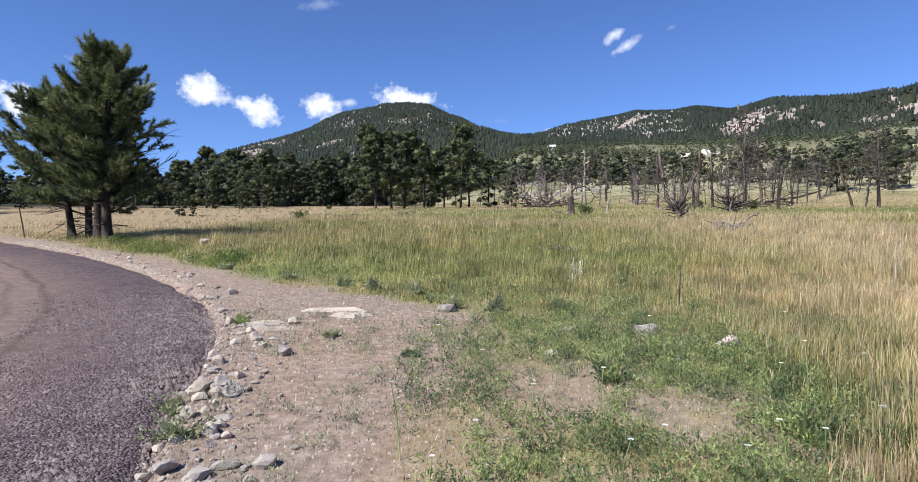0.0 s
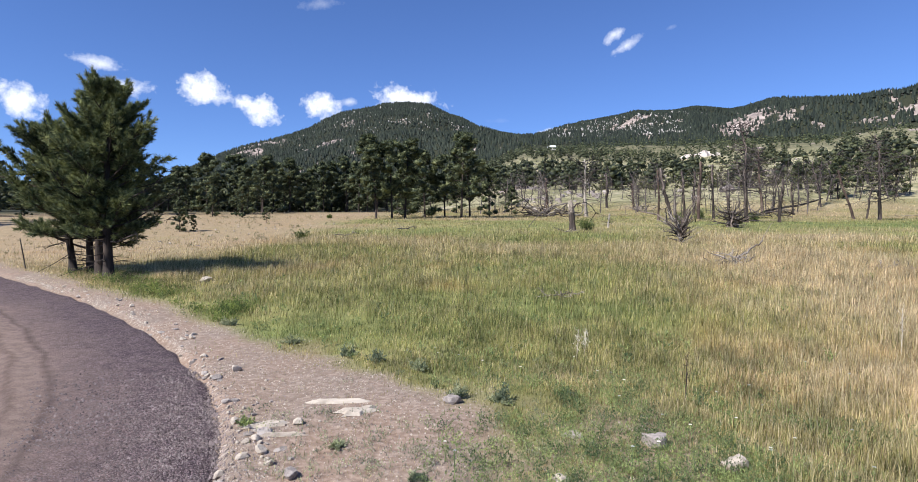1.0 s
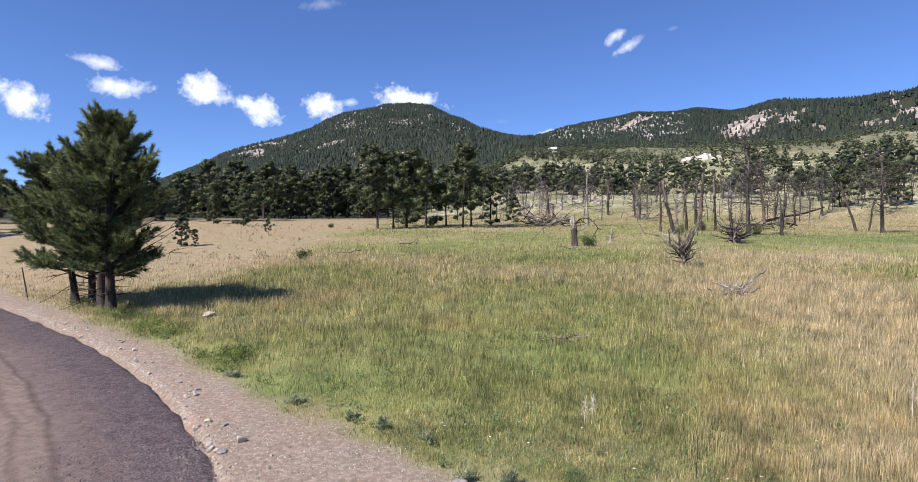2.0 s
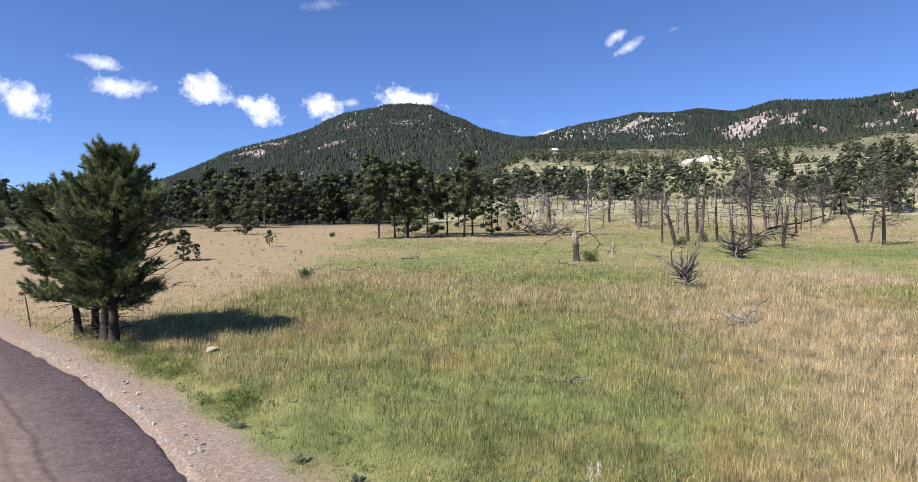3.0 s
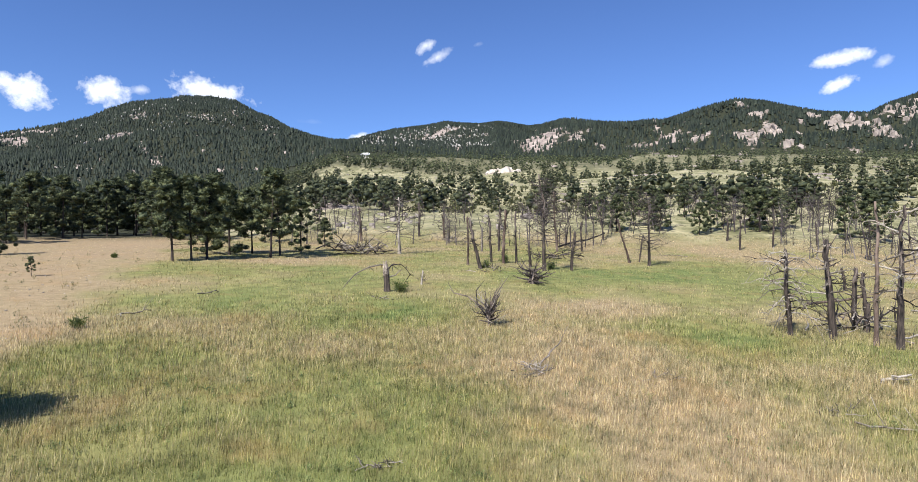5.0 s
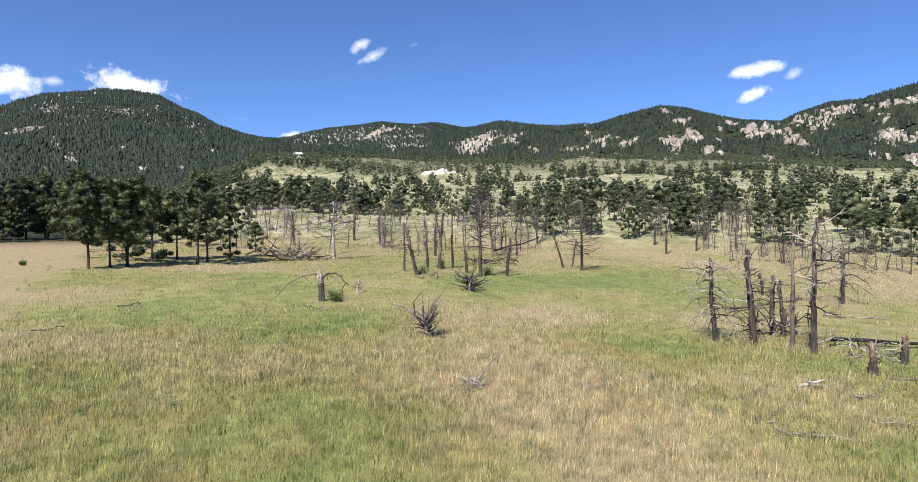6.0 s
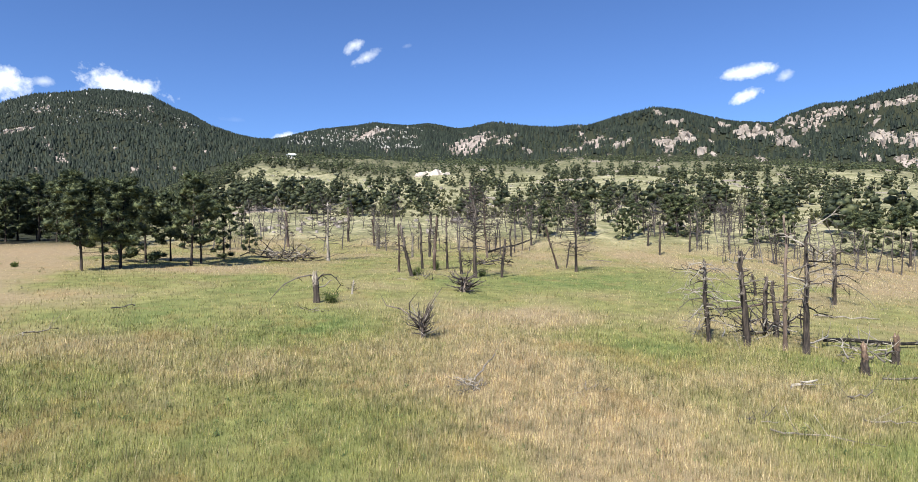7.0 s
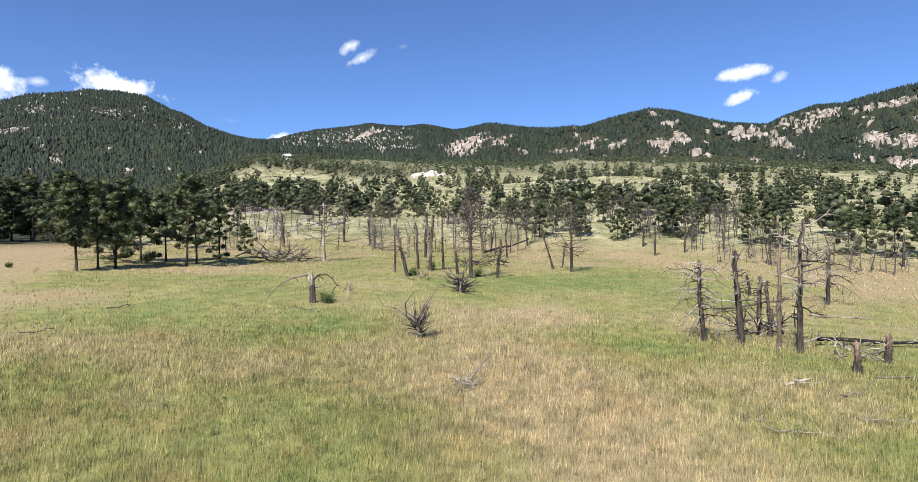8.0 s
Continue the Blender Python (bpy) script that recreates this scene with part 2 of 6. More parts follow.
def wood_material(name, low, mid_c, high, shift=0.0):
    """Bark or bare wood, with long streaks up the stem."""
    m, nt, b = shader(name, 0.85)
    st = grain(nt, 5.0, 6.0, 0.7, stretch=(1.0, 1.0, 0.22), coords="Position")
    bl = grain(nt, 0.8, 3.0, coords="Position")
    rnd = nt.nodes.new("ShaderNodeObjectInfo").outputs["Random"]
    f = maths(nt, "ADD", maths(nt, "MULTIPLY", st, 0.6), maths(nt, "MULTIPLY", bl, 0.4))
    f = maths(nt, "ADD", f, maths(nt, "MULTIPLY", maths(nt, "SUBTRACT", rnd, 0.5 - shift), 0.22))
    col = rgb(nt, f, (0.36, low), (0.5, mid_c), (0.64, high))
    link(nt, col, b.inputs["Base Color"])
    relief(nt, b, st, 0.9, 0.03)
    return m


def scorched_material(name, edge, low=(0.12, 0.095, 0.075), middle=(0.30, 0.25, 0.20), high=(0.50, 0.44, 0.36), width=2.2):
    """Stump wood: charred up to about edge metres, bleached and splintered above."""
    m, nt, b = shader(name, 0.85)
    st = grain(nt, 6.0, 6.0, 0.7, stretch=(1.0, 1.0, 0.15))
    up = node(nt, "ShaderNodeSeparateXYZ")
    link(nt, nt.nodes.new("ShaderNodeTexCoord").outputs["Object"], up.inputs[0])
    at = maths(nt, "ADD", maths(nt, "SUBTRACT", up.outputs[2], edge), maths(nt, "MULTIPLY", maths(nt, "SUBTRACT", grain(nt, 3.0, 5.0, 0.7), 0.5), width))
    char = rgb(nt, st, (0.36, (0.012, 0.010, 0.009)), (0.64, (0.11, 0.085, 0.07)))
    pale = rgb(nt, st, (0.36, low), (0.5, middle), (0.64, high))
    link(nt, blend(nt, rgb(nt, maths(nt, "ADD", at, 0.5), (0.3, (0, 0, 0)), (0.7, (1, 1, 1))), char, pale), b.inputs["Base Color"])
    relief(nt, b, st, 1.0, 0.04)
    return m


def plain(name, colour, rough=0.7):
    m, nt, b = shader(name, rough)
    n = grain(nt, 3.0)
    col = rgb(nt, n, (0.3, tuple(c * 0.85 for c in colour)), (0.7, colour))
    link(nt, col, b.inputs["Base Color"])
    return m


M_GROUND, M_ROAD, M_GRASS = ground_material(), road_material(), grass_material()
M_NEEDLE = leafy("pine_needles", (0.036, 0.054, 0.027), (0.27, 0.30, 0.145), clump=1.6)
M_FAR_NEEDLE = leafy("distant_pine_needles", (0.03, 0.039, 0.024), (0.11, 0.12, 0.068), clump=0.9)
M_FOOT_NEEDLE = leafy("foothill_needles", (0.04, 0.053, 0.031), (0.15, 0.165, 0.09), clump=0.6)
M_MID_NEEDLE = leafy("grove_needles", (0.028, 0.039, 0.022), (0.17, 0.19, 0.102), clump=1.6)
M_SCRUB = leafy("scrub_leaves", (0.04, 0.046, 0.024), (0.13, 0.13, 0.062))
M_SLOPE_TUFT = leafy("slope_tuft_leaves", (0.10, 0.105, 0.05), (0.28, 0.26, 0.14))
# a slight blue of distant haze is mixed into the spires' needle colour
M_SPIRE = leafy("hazy_mountain_needles", (0.013, 0.020, 0.018), (0.048, 0.060, 0.046))
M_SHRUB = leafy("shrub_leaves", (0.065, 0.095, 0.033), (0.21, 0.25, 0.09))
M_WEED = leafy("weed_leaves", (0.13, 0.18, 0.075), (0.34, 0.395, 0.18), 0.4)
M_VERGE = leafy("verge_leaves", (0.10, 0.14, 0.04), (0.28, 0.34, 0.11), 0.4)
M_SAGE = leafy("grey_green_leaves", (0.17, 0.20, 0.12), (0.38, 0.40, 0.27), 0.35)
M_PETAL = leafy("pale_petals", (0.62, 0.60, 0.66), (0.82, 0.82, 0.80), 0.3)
M_BARK = wood_material("pine_bark", (0.012, 0.010, 0.009), (0.033, 0.026, 0.022), (0.085, 0.063, 0.05))
M_CHAR = wood_material("charred_wood", (0.011, 0.010, 0.009), (0.045, 0.036, 0.031), (0.22, 0.175, 0.145))
M_RUSTY = wood_material("scorched_bark", (0.025, 0.018, 0.015), (0.085, 0.058, 0.045), (0.20, 0.15, 0.12))
M_GREY = wood_material("weathered_wood", (0.10, 0.085, 0.07), (0.24, 0.205, 0.17), (0.44, 0.39, 0.33))
M_STRAW = wood_material("bleached_straw", (0.34, 0.29, 0.21), (0.56, 0.49, 0.38), (0.74, 0.68, 0.56))
M_TWIG = wood_material("dead_twigs", (0.028, 0.022, 0.021), (0.07, 0.057, 0.054), (0.17, 0.145, 0.13))
M_PALE = stone_material("pale_stone", (0.24, 0.195, 0.15), (0.50, 0.43, 0.35))
M_STONE = stone_material("grey_stone", (0.12, 0.10, 0.09), (0.40, 0.35, 0.31))
M_GRAVEL = stone_material("gravel_chips", (0.13, 0.105, 0.09), (0.50, 0.43, 0.36), 12.0)
M_STUMP, M_LOW_STUMP = scorched_material("stump_wood", 1.25, (0.09, 0.07, 0.055), (0.30, 0.25, 0.20), (0.60, 0.54, 0.46), 4.0), scorched_material("low_stump_wood", 0.7, (0.06, 0.04, 0.03), (0.20, 0.13, 0.09), (0.46, 0.36, 0.27), 3.0)
M_STANDING = scorched_material("burnt_trunk", 2.3, (0.02, 0.016, 0.014), (0.065, 0.051, 0.044), (0.26, 0.21, 0.175), 5.0)
M_CRAG = stone_material("crag_granite", (0.09, 0.075, 0.066), (0.43, 0.36, 0.31), 0.35)
M_GREY_ROCK = stone_material("grey_granite", (0.16, 0.15, 0.14), (0.50, 0.47, 0.43), 0.5)
M_CLIFF = stone_material("white_quarry_face", (0.32, 0.25, 0.205), (0.68, 0.61, 0.54), 0.25)

# ---- shapes and the lie of the land ----
rng = np.random.default_rng(7)
TABLE = rng.random((256, 256))


def lattice(x, y, size, seed=0):
    """Smooth value noise, 0 to 1, with features of that size in metres."""
    u, v = np.asarray(x, float) / size + seed * 17.3, np.asarray(y, float) / size + seed * 31.7
    i, j = np.floor(u).astype(int), np.floor(v).astype(int)
    f, g = u - i, v - j
    f, g = f * f * (3 - 2 * f), g * g * (3 - 2 * g)
    i0, i1, j0, j1 = i % 256, (i + 1) % 256, j % 256, (j + 1) % 256
    return (TABLE[i0, j0] * (1 - f) + TABLE[i1, j0] * f) * (1 - g) + (TABLE[i0, j1] * (1 - f) + TABLE[i1, j1] * f) * g


def fractal(x, y, size, seed=0, octaves=4):
    total, weight = 0.0, 0.0
    for k in range(octaves):
        total = total + lattice(x, y, size / 2 ** k, seed + k) * 0.5 ** k
        weight += 0.5 ** k
    return total / weight


def smooth(x, a, b):
    t = np.clip((np.asarray(x, float) - a) / (b - a), 0, 1)
    return t * t * (3 - 2 * t)


def blob(x, y, cx, cy, rx, ry, turn=0.0):
    c, s = math.cos(radians(turn)), math.sin(radians(turn))
    u, v = ((x - cx) * c + (y - cy) * s) / rx, ((y - cy) * c - (x - cx) * s) / ry
    return np.exp(-(u * u + v * v))


# the road's near edge and the line where the grass begins, from far to near
ROAD_EDGE = np.array([(-68, 86), (-50, 63), (-36.5, 48), (-26.6, 32), (-19.4, 23), (-13.8, 17.8), (-10.8, 15.35), (-8.5, 13.5), (-6.5, 11.55), (-4.65, 9.45),
                      (-3.4, 7.75), (-2.78, 6.65), (-2.4, 5.75), (-2.18, 5.05), (-2.0, 4.1), (-1.8, 3.35), (-1.5, 2.6), (-1.25, 0.5), (-1.3, -8), (-2.5, -40)])
GRASS_EDGE = np.array([(-67.6, 86.4), (-49.6, 63.4), (-36.1, 48.3), (-26.2, 32.3), (-19.0, 23.3), (-12.8, 18.2), (-9.9, 15.9), (-7.5, 13.7), (-5.5, 11.9), (-3.1, 9.6), (-1.2, 8.0), (0.05, 6.5),
                       (0.3, 5.4), (0.3, 4.4), (0.15, 2.8), (-0.1, 0.5), (-0.3, -8), (-1.2, -40)])


def beside(x, y, line):
    """Signed distance from a line; positive on the meadow's side."""
    best = np.full(np.shape(x), 1e9)
    sign = np.ones(np.shape(x))
    for (ax, ay), (bx, by) in zip(line[:-1], line[1:]):
        dx, dy = bx - ax, by - ay
        t = np.clip(((x - ax) * dx + (y - ay) * dy) / (dx * dx + dy * dy), 0, 1)
        px, py = x - ax - t * dx, y - ay - t * dy
        d = np.hypot(px, py)
        side = np.where(dx * py - dy * px >= 0, 1.0, -1.0)
        sign = np.where(d < best, side, sign)
        best = np.minimum(best, d)
    return best * sign


# bare granite on the mountains: azimuth, distance, width, depth, blocks, block size
CRAGS = ((-11.9, 1292, 60, 30, 26, 7), (-8.9, 920, 12, 6, 5, 4), (-5.4, 1384, 60, 40, 12, 5), (-10.2, 1412, 40, 40, 10, 5),
         (25.4, 860, 46, 64, 3, 5), (28.6, 825, 20, 36, 16, 7), (31.0, 760, 10, 14, 8, 6), (34.4, 764, 24, 12, 14, 6), (39.6, 760, 18, 16, 12, 7),
         (42.4, 892, 14, 14, 10, 8), (43.9, 816, 16, 14, 10, 8), (43.2, 752, 19, 20, 20, 10), (45.0, 784, 15, 22, 14, 10), (46.3, 728, 9, 16, 7, 9),
         (48.1, 892, 20, 14, 9, 8), (49.8, 832, 20, 22, 16, 9), (51.4, 836, 24, 20, 18, 9), (53.0, 785, 20, 16, 14, 8),
         (52.6, 905, 26, 16, 22, 6), (54.2, 876, 40, 36, 46, 6), (55.8, 900, 40, 26, 36, 6),
         (59.3, 780, 22, 22, 18, 9), (61.2, 765, 24, 24, 18, 9), (60.8, 724, 30, 10, 10, 8), (60.5, 860, 34, 18, 24, 8), (63.5, 800, 30, 30, 20, 8))
# smooth bare slopes of rock and scree: azimuth, distance, half width, half depth
SLABS = ((25.2, 838, 24, 58), (26.8, 885, 12, 22), (43.3, 752, 11, 22), (45.1, 780, 10, 22), (59.5, 778, 11, 14), (61.4, 768, 14, 15), (51.0, 838, 12, 10))

SKY_AZ = [-180, -70, -45, -37, -31, -27.5, -25.7, -23.0, -21, -19.5, -16.2, -14.0, -12.4, -10.7, -8, -7.1, -5.3, -4.2, -2.7, -0.8, 0.3, 1.9, 4.0, 5.9, 7.0, 8,
          9.4, 11.3, 12.3, 14.6, 16.4, 18, 19.5, 21.4, 22.6, 24.2, 25.2, 27.4, 28.4, 31, 33.6, 35, 36.4, 37.6, 39, 42.2, 44.3, 46.5, 48.8, 50.5, 51.8, 53.1, 55.4, 57.4, 59.4, 61.8, 70, 100, 140, 180]
SKY_TAN = [.02, .02, .025, .035, .05, .085, .098, .121, .141, .150, .167, .181, .198, .211, .220, .226, .2285, .2285, .2262, .2095, .204, .189, .1755, .1702, .1705, .1735,
           .181, .1918, .194, .200, .2057, .203, .2012, .2052, .202, .1965, .1985, .2075, .207, .1978, .1955, .198, .197, .202, .209, .2208, .214, .2005, .1885, .1845, .1815, .192, .203, .202, .2106, .217, .21, .10, .03, .02]


def land(x, y):
    """Height of the ground, and how far it belongs to the hills and to the bare rock."""
    x, y = np.asarray(x, float), np.asarray(y, float)
    yy = np.clip(y, -40, 90)
    z = 0.2 + 0.088 * yy - 0.0002 * yy * yy
    r, az = np.hypot(x, y), np.degrees(np.arctan2(x, y))
    share = np.interp(az, [-180, -60, -35, -12, -3, 6, 40, 51, 62, 100, 180], [.1, .15, .25, .3, .5, 1, .97, .83, .69, .6, .2])
    rise = np.interp(r, [0, 80, 90, 200, 464, 729, 9000], [0, 0, 0.7, 16, 57.5, 101, 101])
    foot = z + share * rise + smooth(r, 85, 240) * (fractal(x, y, 120, 3) - 0.5) * np.clip(r * 0.055, 0, 22) * share
    ridge = np.interp(az, [-180, -10, 2, 9, 24, 30, 48, 60, 180], [1500, 1600, 1700, 1900, 1800, 1250, 1150, 1050, 1400])
    top = 3.0 + (np.interp(az, SKY_AZ, SKY_TAN) - 0.002) * ridge
    t = np.clip((r - 700) / (ridge - 700), 0, 1)
    crag = smooth(az, 26, 40) * (1 - smooth(az, 75, 95))
    body = foot + (top - foot) * t ** 1.05
    folds = (fractal(x, y, 260, 9) - 0.5) * 90 + np.abs(fractal(x, y, 90, 5) - 0.5) * 70 * crag
    body = body + folds * smooth(t, 0.0, 0.3) * (1 - smooth(t, 0.6, 0.98))
    body = np.minimum(body, 3.0 + (np.interp(az, SKY_AZ, SKY_TAN) - 0.004) * r)
    z = np.where(r > 700, np.where(r > ridge, top - (r - ridge) * 0.35, body), foot)
    z = z + (fractal(x, y, 5, 1) - 0.5) * 0.14 * smooth(r, 2, 8) * (1 - smooth(r, 100, 200))
    road = beside(x, y, ROAD_EDGE)
    z = z - 0.10 * smooth(-road, -0.2, 0.0) * (r < 130)
    rocky = fractal(x, y, 110, 21, 5) - 0.08
    rock = smooth(rocky, 0.61, 0.69) * smooth(r, 620, 900)
    rock = np.maximum(rock, smooth(lattice(x, y, 14, 40), 0.80, 0.92) * smooth(r, 105, 140) * 0.8)
    for caz, cr, wide, deep, _, _ in CRAGS:
        cx, cy = cr * math.sin(radians(caz)), cr * math.cos(radians(caz))
        rock = np.maximum(rock, 0.62 * blob(x, y, cx, cy, wide * 0.75, deep * 0.75, -caz))
    for caz, cr, wide, deep in SLABS:
        cx, cy = cr * math.sin(radians(caz)), cr * math.cos(radians(caz))
        rock = np.maximum(rock, np.clip(1.5 * blob(x, y, cx, cy, wide, deep, -caz), 0, 1))
    return z, smooth(r, 84, 104), rock


def land_z(x, y):
    return float(land(np.array([x]), np.array([y]))[0][0])


def dryness(x, y):
    """0: green grass; 1: bleached grass."""
    d = 0.35 + (fractal(x, y, 7, 11) - 0.5) * 1.5 - 0.08 * smooth(6 - x, 0, 8) * (1 - smooth(y, 16, 22)) + (lattice(x, y, 1.3, 13) - 0.5) * 0.35 + (fractal(x, y, 3.0, 14) - 0.5) * 0.7
    d = d + 0.75 * smooth(-(x + 8.6) - 0.03 * (y - 30) + (fractal(x, y, 6, 15) - 0.5) * 5, -1.5, 3.5) * smooth(y, 18, 23)
    d = d + 0.9 * blob(x, y, 10.5, 14, 4.6, 9, 8) + 0.45 * blob(x, y, 16, 29.5, 7, 2.5, -10) + 0.2 * blob(x, y, 4.6, 7.5, 1.6, 3.0, -15)
    d = d - 0.14 * smooth(x, 12, 18) + 0.18 * smooth(y, 58, 80) + 0.35 * smooth(x, 34, 46)
    d = d + 0.15 * (1 - smooth(np.hypot(x, y), 6, 11)) - 0.6 * blob(x, y, 5, 36, 7, 8) - 0.6 * blob(x, y, 7, 30.5, 4, 3) - 0.85 * blob(x, y, 29, 44, 17, 8) + 0.35 * blob(x, y, 28, 36, 4, 2) - 0.3 * blob(x, y, -2.0, 16, 5.5, 9) - 0.35 * blob(x, y, -3, 26.5, 5, 6) - 0.2 * blob(x, y, 16, 24, 5, 5) - 0.4 * blob(x, y, -2.5, 15.5, 5, 5) + 0.25 * blob(x, y, 7, 8.5, 2.6, 3.2) - 0.35 * blob(x, y, -4, 42, 6, 10)
    d = d - 0.4 * blob(x, y, 3.6, 11.0, 2.2, 2.0) - 0.5 * blob(x, y, 21, 20, 5, 3) - 0.5 * blob(x, y, -8.5, 14.8, 2.4, 1.2, -40) - 0.4 * blob(x, y, 1.8, 4.0, 1.4, 1.4)
    return np.clip(d, -0.8, 0.8) + 0.2 * np.clip(d - 0.8, 0, 1)


def bareness(x, y):
    """1 on the gravelly shoulder between road and meadow."""
    g = beside(x, y, GRASS_EDGE) + (fractal(x, y, 1.6, 17) - 0.5) * (0.5 + 1.1 * smooth(x, -6, -2)) + 0.2 * (1 - smooth(x, -9, -6))
    b = 1 - smooth(g, -0.25, 0.55)
    b = np.maximum(b, 0.8 * blob(x, y, 1.3, 4.4, 0.8, 1.1) * (fractal(x, y, 0.7, 19) > 0.5))
    b = np.maximum(b, np.clip(0.95 * blob(x, y, 1.3, 4.4, 2.3, 3.2), 0, 1) * smooth(fractal(x, y, 0.8, 23), 0.40, 0.62) * 0.85)
    return b * (np.hypot(x, y) < 120)


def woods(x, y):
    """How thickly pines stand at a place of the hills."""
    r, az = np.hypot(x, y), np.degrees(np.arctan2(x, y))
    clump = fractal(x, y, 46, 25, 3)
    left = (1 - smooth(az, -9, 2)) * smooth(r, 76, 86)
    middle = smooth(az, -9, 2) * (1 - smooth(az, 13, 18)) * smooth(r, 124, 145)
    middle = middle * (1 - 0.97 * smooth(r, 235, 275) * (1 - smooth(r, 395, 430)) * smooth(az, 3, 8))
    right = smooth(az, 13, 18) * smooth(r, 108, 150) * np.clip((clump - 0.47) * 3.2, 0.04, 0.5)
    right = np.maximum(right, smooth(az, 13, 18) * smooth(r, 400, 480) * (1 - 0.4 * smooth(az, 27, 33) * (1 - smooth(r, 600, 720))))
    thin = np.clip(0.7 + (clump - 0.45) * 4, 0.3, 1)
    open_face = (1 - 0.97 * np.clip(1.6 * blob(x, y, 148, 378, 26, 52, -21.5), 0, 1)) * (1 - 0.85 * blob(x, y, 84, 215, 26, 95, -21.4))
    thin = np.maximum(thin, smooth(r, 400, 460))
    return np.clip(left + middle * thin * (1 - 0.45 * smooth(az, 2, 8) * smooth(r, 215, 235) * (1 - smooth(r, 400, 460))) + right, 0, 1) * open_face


def mesh_of(name, verts, faces, **attributes):
    """A mesh from arrays: faces is an (n, 3) or (n, 4) array, or a list of such arrays."""
    faces = faces if isinstance(faces, list) else [faces]
    faces = [np.asarray(f, np.int32) for f in faces if len(f)]
    me = bpy.data.meshes.new(name)
    verts = np.asarray(verts, np.float32)
    me.vertices.add(len(verts))
    me.vertices.foreach_set("co", verts.ravel())
    sizes = np.concatenate([np.full(len(f), f.shape[1], np.int32) for f in faces])
    me.loops.add(int(sizes.sum()))
    me.loops.foreach_set("vertex_index", np.concatenate([f.ravel() for f in faces]))
    me.polygons.add(len(sizes))
    me.polygons.foreach_set("loop_start", np.concatenate([[0], np.cumsum(sizes)[:-1]]).astype(np.int32))
    for key, values in attributes.items():
        me.attributes.new(key, "FLOAT", "POINT").data.foreach_set("value", np.asarray(values, np.float32))
    me.update(calc_edges=True)
    me.validate()
    return me


def soften(me):
    me.polygons.foreach_set("use_smooth", np.ones(len(me.polygons), bool))
    return me


def part(name, me, material, parent=None, label=""):
    """One mesh object, under a thing or on its own."""
    if isinstance(me, bmesh.types.BMesh):
        bm, me = me, bpy.data.meshes.new(name)
        bm.to_mesh(me)
        bm.free()
    if not me.materials:
        me.materials.append(material)
    ob = new(name, me)
    ob.parent = parent
    return tagged(ob, label)


def thing(name, x, y, label, category, group="", sink=0.0, turn=0.0):
    """An Empty on the ground that parents the parts of a thing."""
    ob = new(name)
    ob.empty_display_size = 0.2
    ob.matrix_world = pose(x, y, land_z(x, y) - sink, 0, 0, turn)
    return tagged(ob, label, category, group)


def tube(points, radii, sides=6, rough=0.0, seed=0):
    """A tapered stem along the points."""
    points = np.asarray(points, float)
    n = len(points)
    r2 = np.random.default_rng(seed)
    tang = np.gradient(points, axis=0)
    tang /= np.linalg.norm(tang, axis=1)[:, None] + 1e-9
    ref = np.where(np.abs(tang[:, 2:3]) > 0.9, [[1.0, 0, 0]], [[0, 0, 1.0]])
    a = np.cross(tang, ref)
    a /= np.linalg.norm(a, axis=1)[:, None] + 1e-9
    if np.abs(tang[:, 2]).mean() > 0.5:
        a = np.tile([1.0, 0, 0], (n, 1)) - tang * tang[:, 0:1]
        a /= np.linalg.norm(a, axis=1)[:, None]
    b = np.cross(tang, a)
    ang = np.arange(sides) * 2 * math.pi / sides
    rr = np.asarray(radii, float)[:, None] * (1 + rough * (r2.random((n, sides)) - 0.5) * 2)
    v = points[:, None] + rr[..., None] * (np.cos(ang)[None, :, None] * a[:, None] + np.sin(ang)[None, :, None] * b[:, None])
    v = v.reshape(-1, 3)
    i, j = np.meshgrid(np.arange(n - 1), np.arange(sides), indexing="ij")
    k = (j + 1) % sides
    quads = np.stack([i * sides + j, i * sides + k, (i + 1) * sides + k, (i + 1) * sides + j], -1).reshape(-1, 4)
    caps = []
    for ring in (0, n - 1):
        centre = len(v)
        v = np.vstack([v, points[ring]])
        for q in range(sides):
            caps.append((ring * sides + q, ring * sides + (q + 1) % sides, centre))
    return v, [quads, np.array(caps)]


def join(pieces):
    """Several (verts, [face arrays]) as one."""
    verts, tris, quads, at = [], [], [], 0
    for v, fs in pieces:
        for f in fs:
            f = np.asarray(f)
            if len(f):
                (tris if f.shape[1] == 3 else quads).append(f + at)
        verts.append(v)
        at += len(v)
    return np.vstack(verts), [np.vstack(k) for k in (tris, quads) if k]


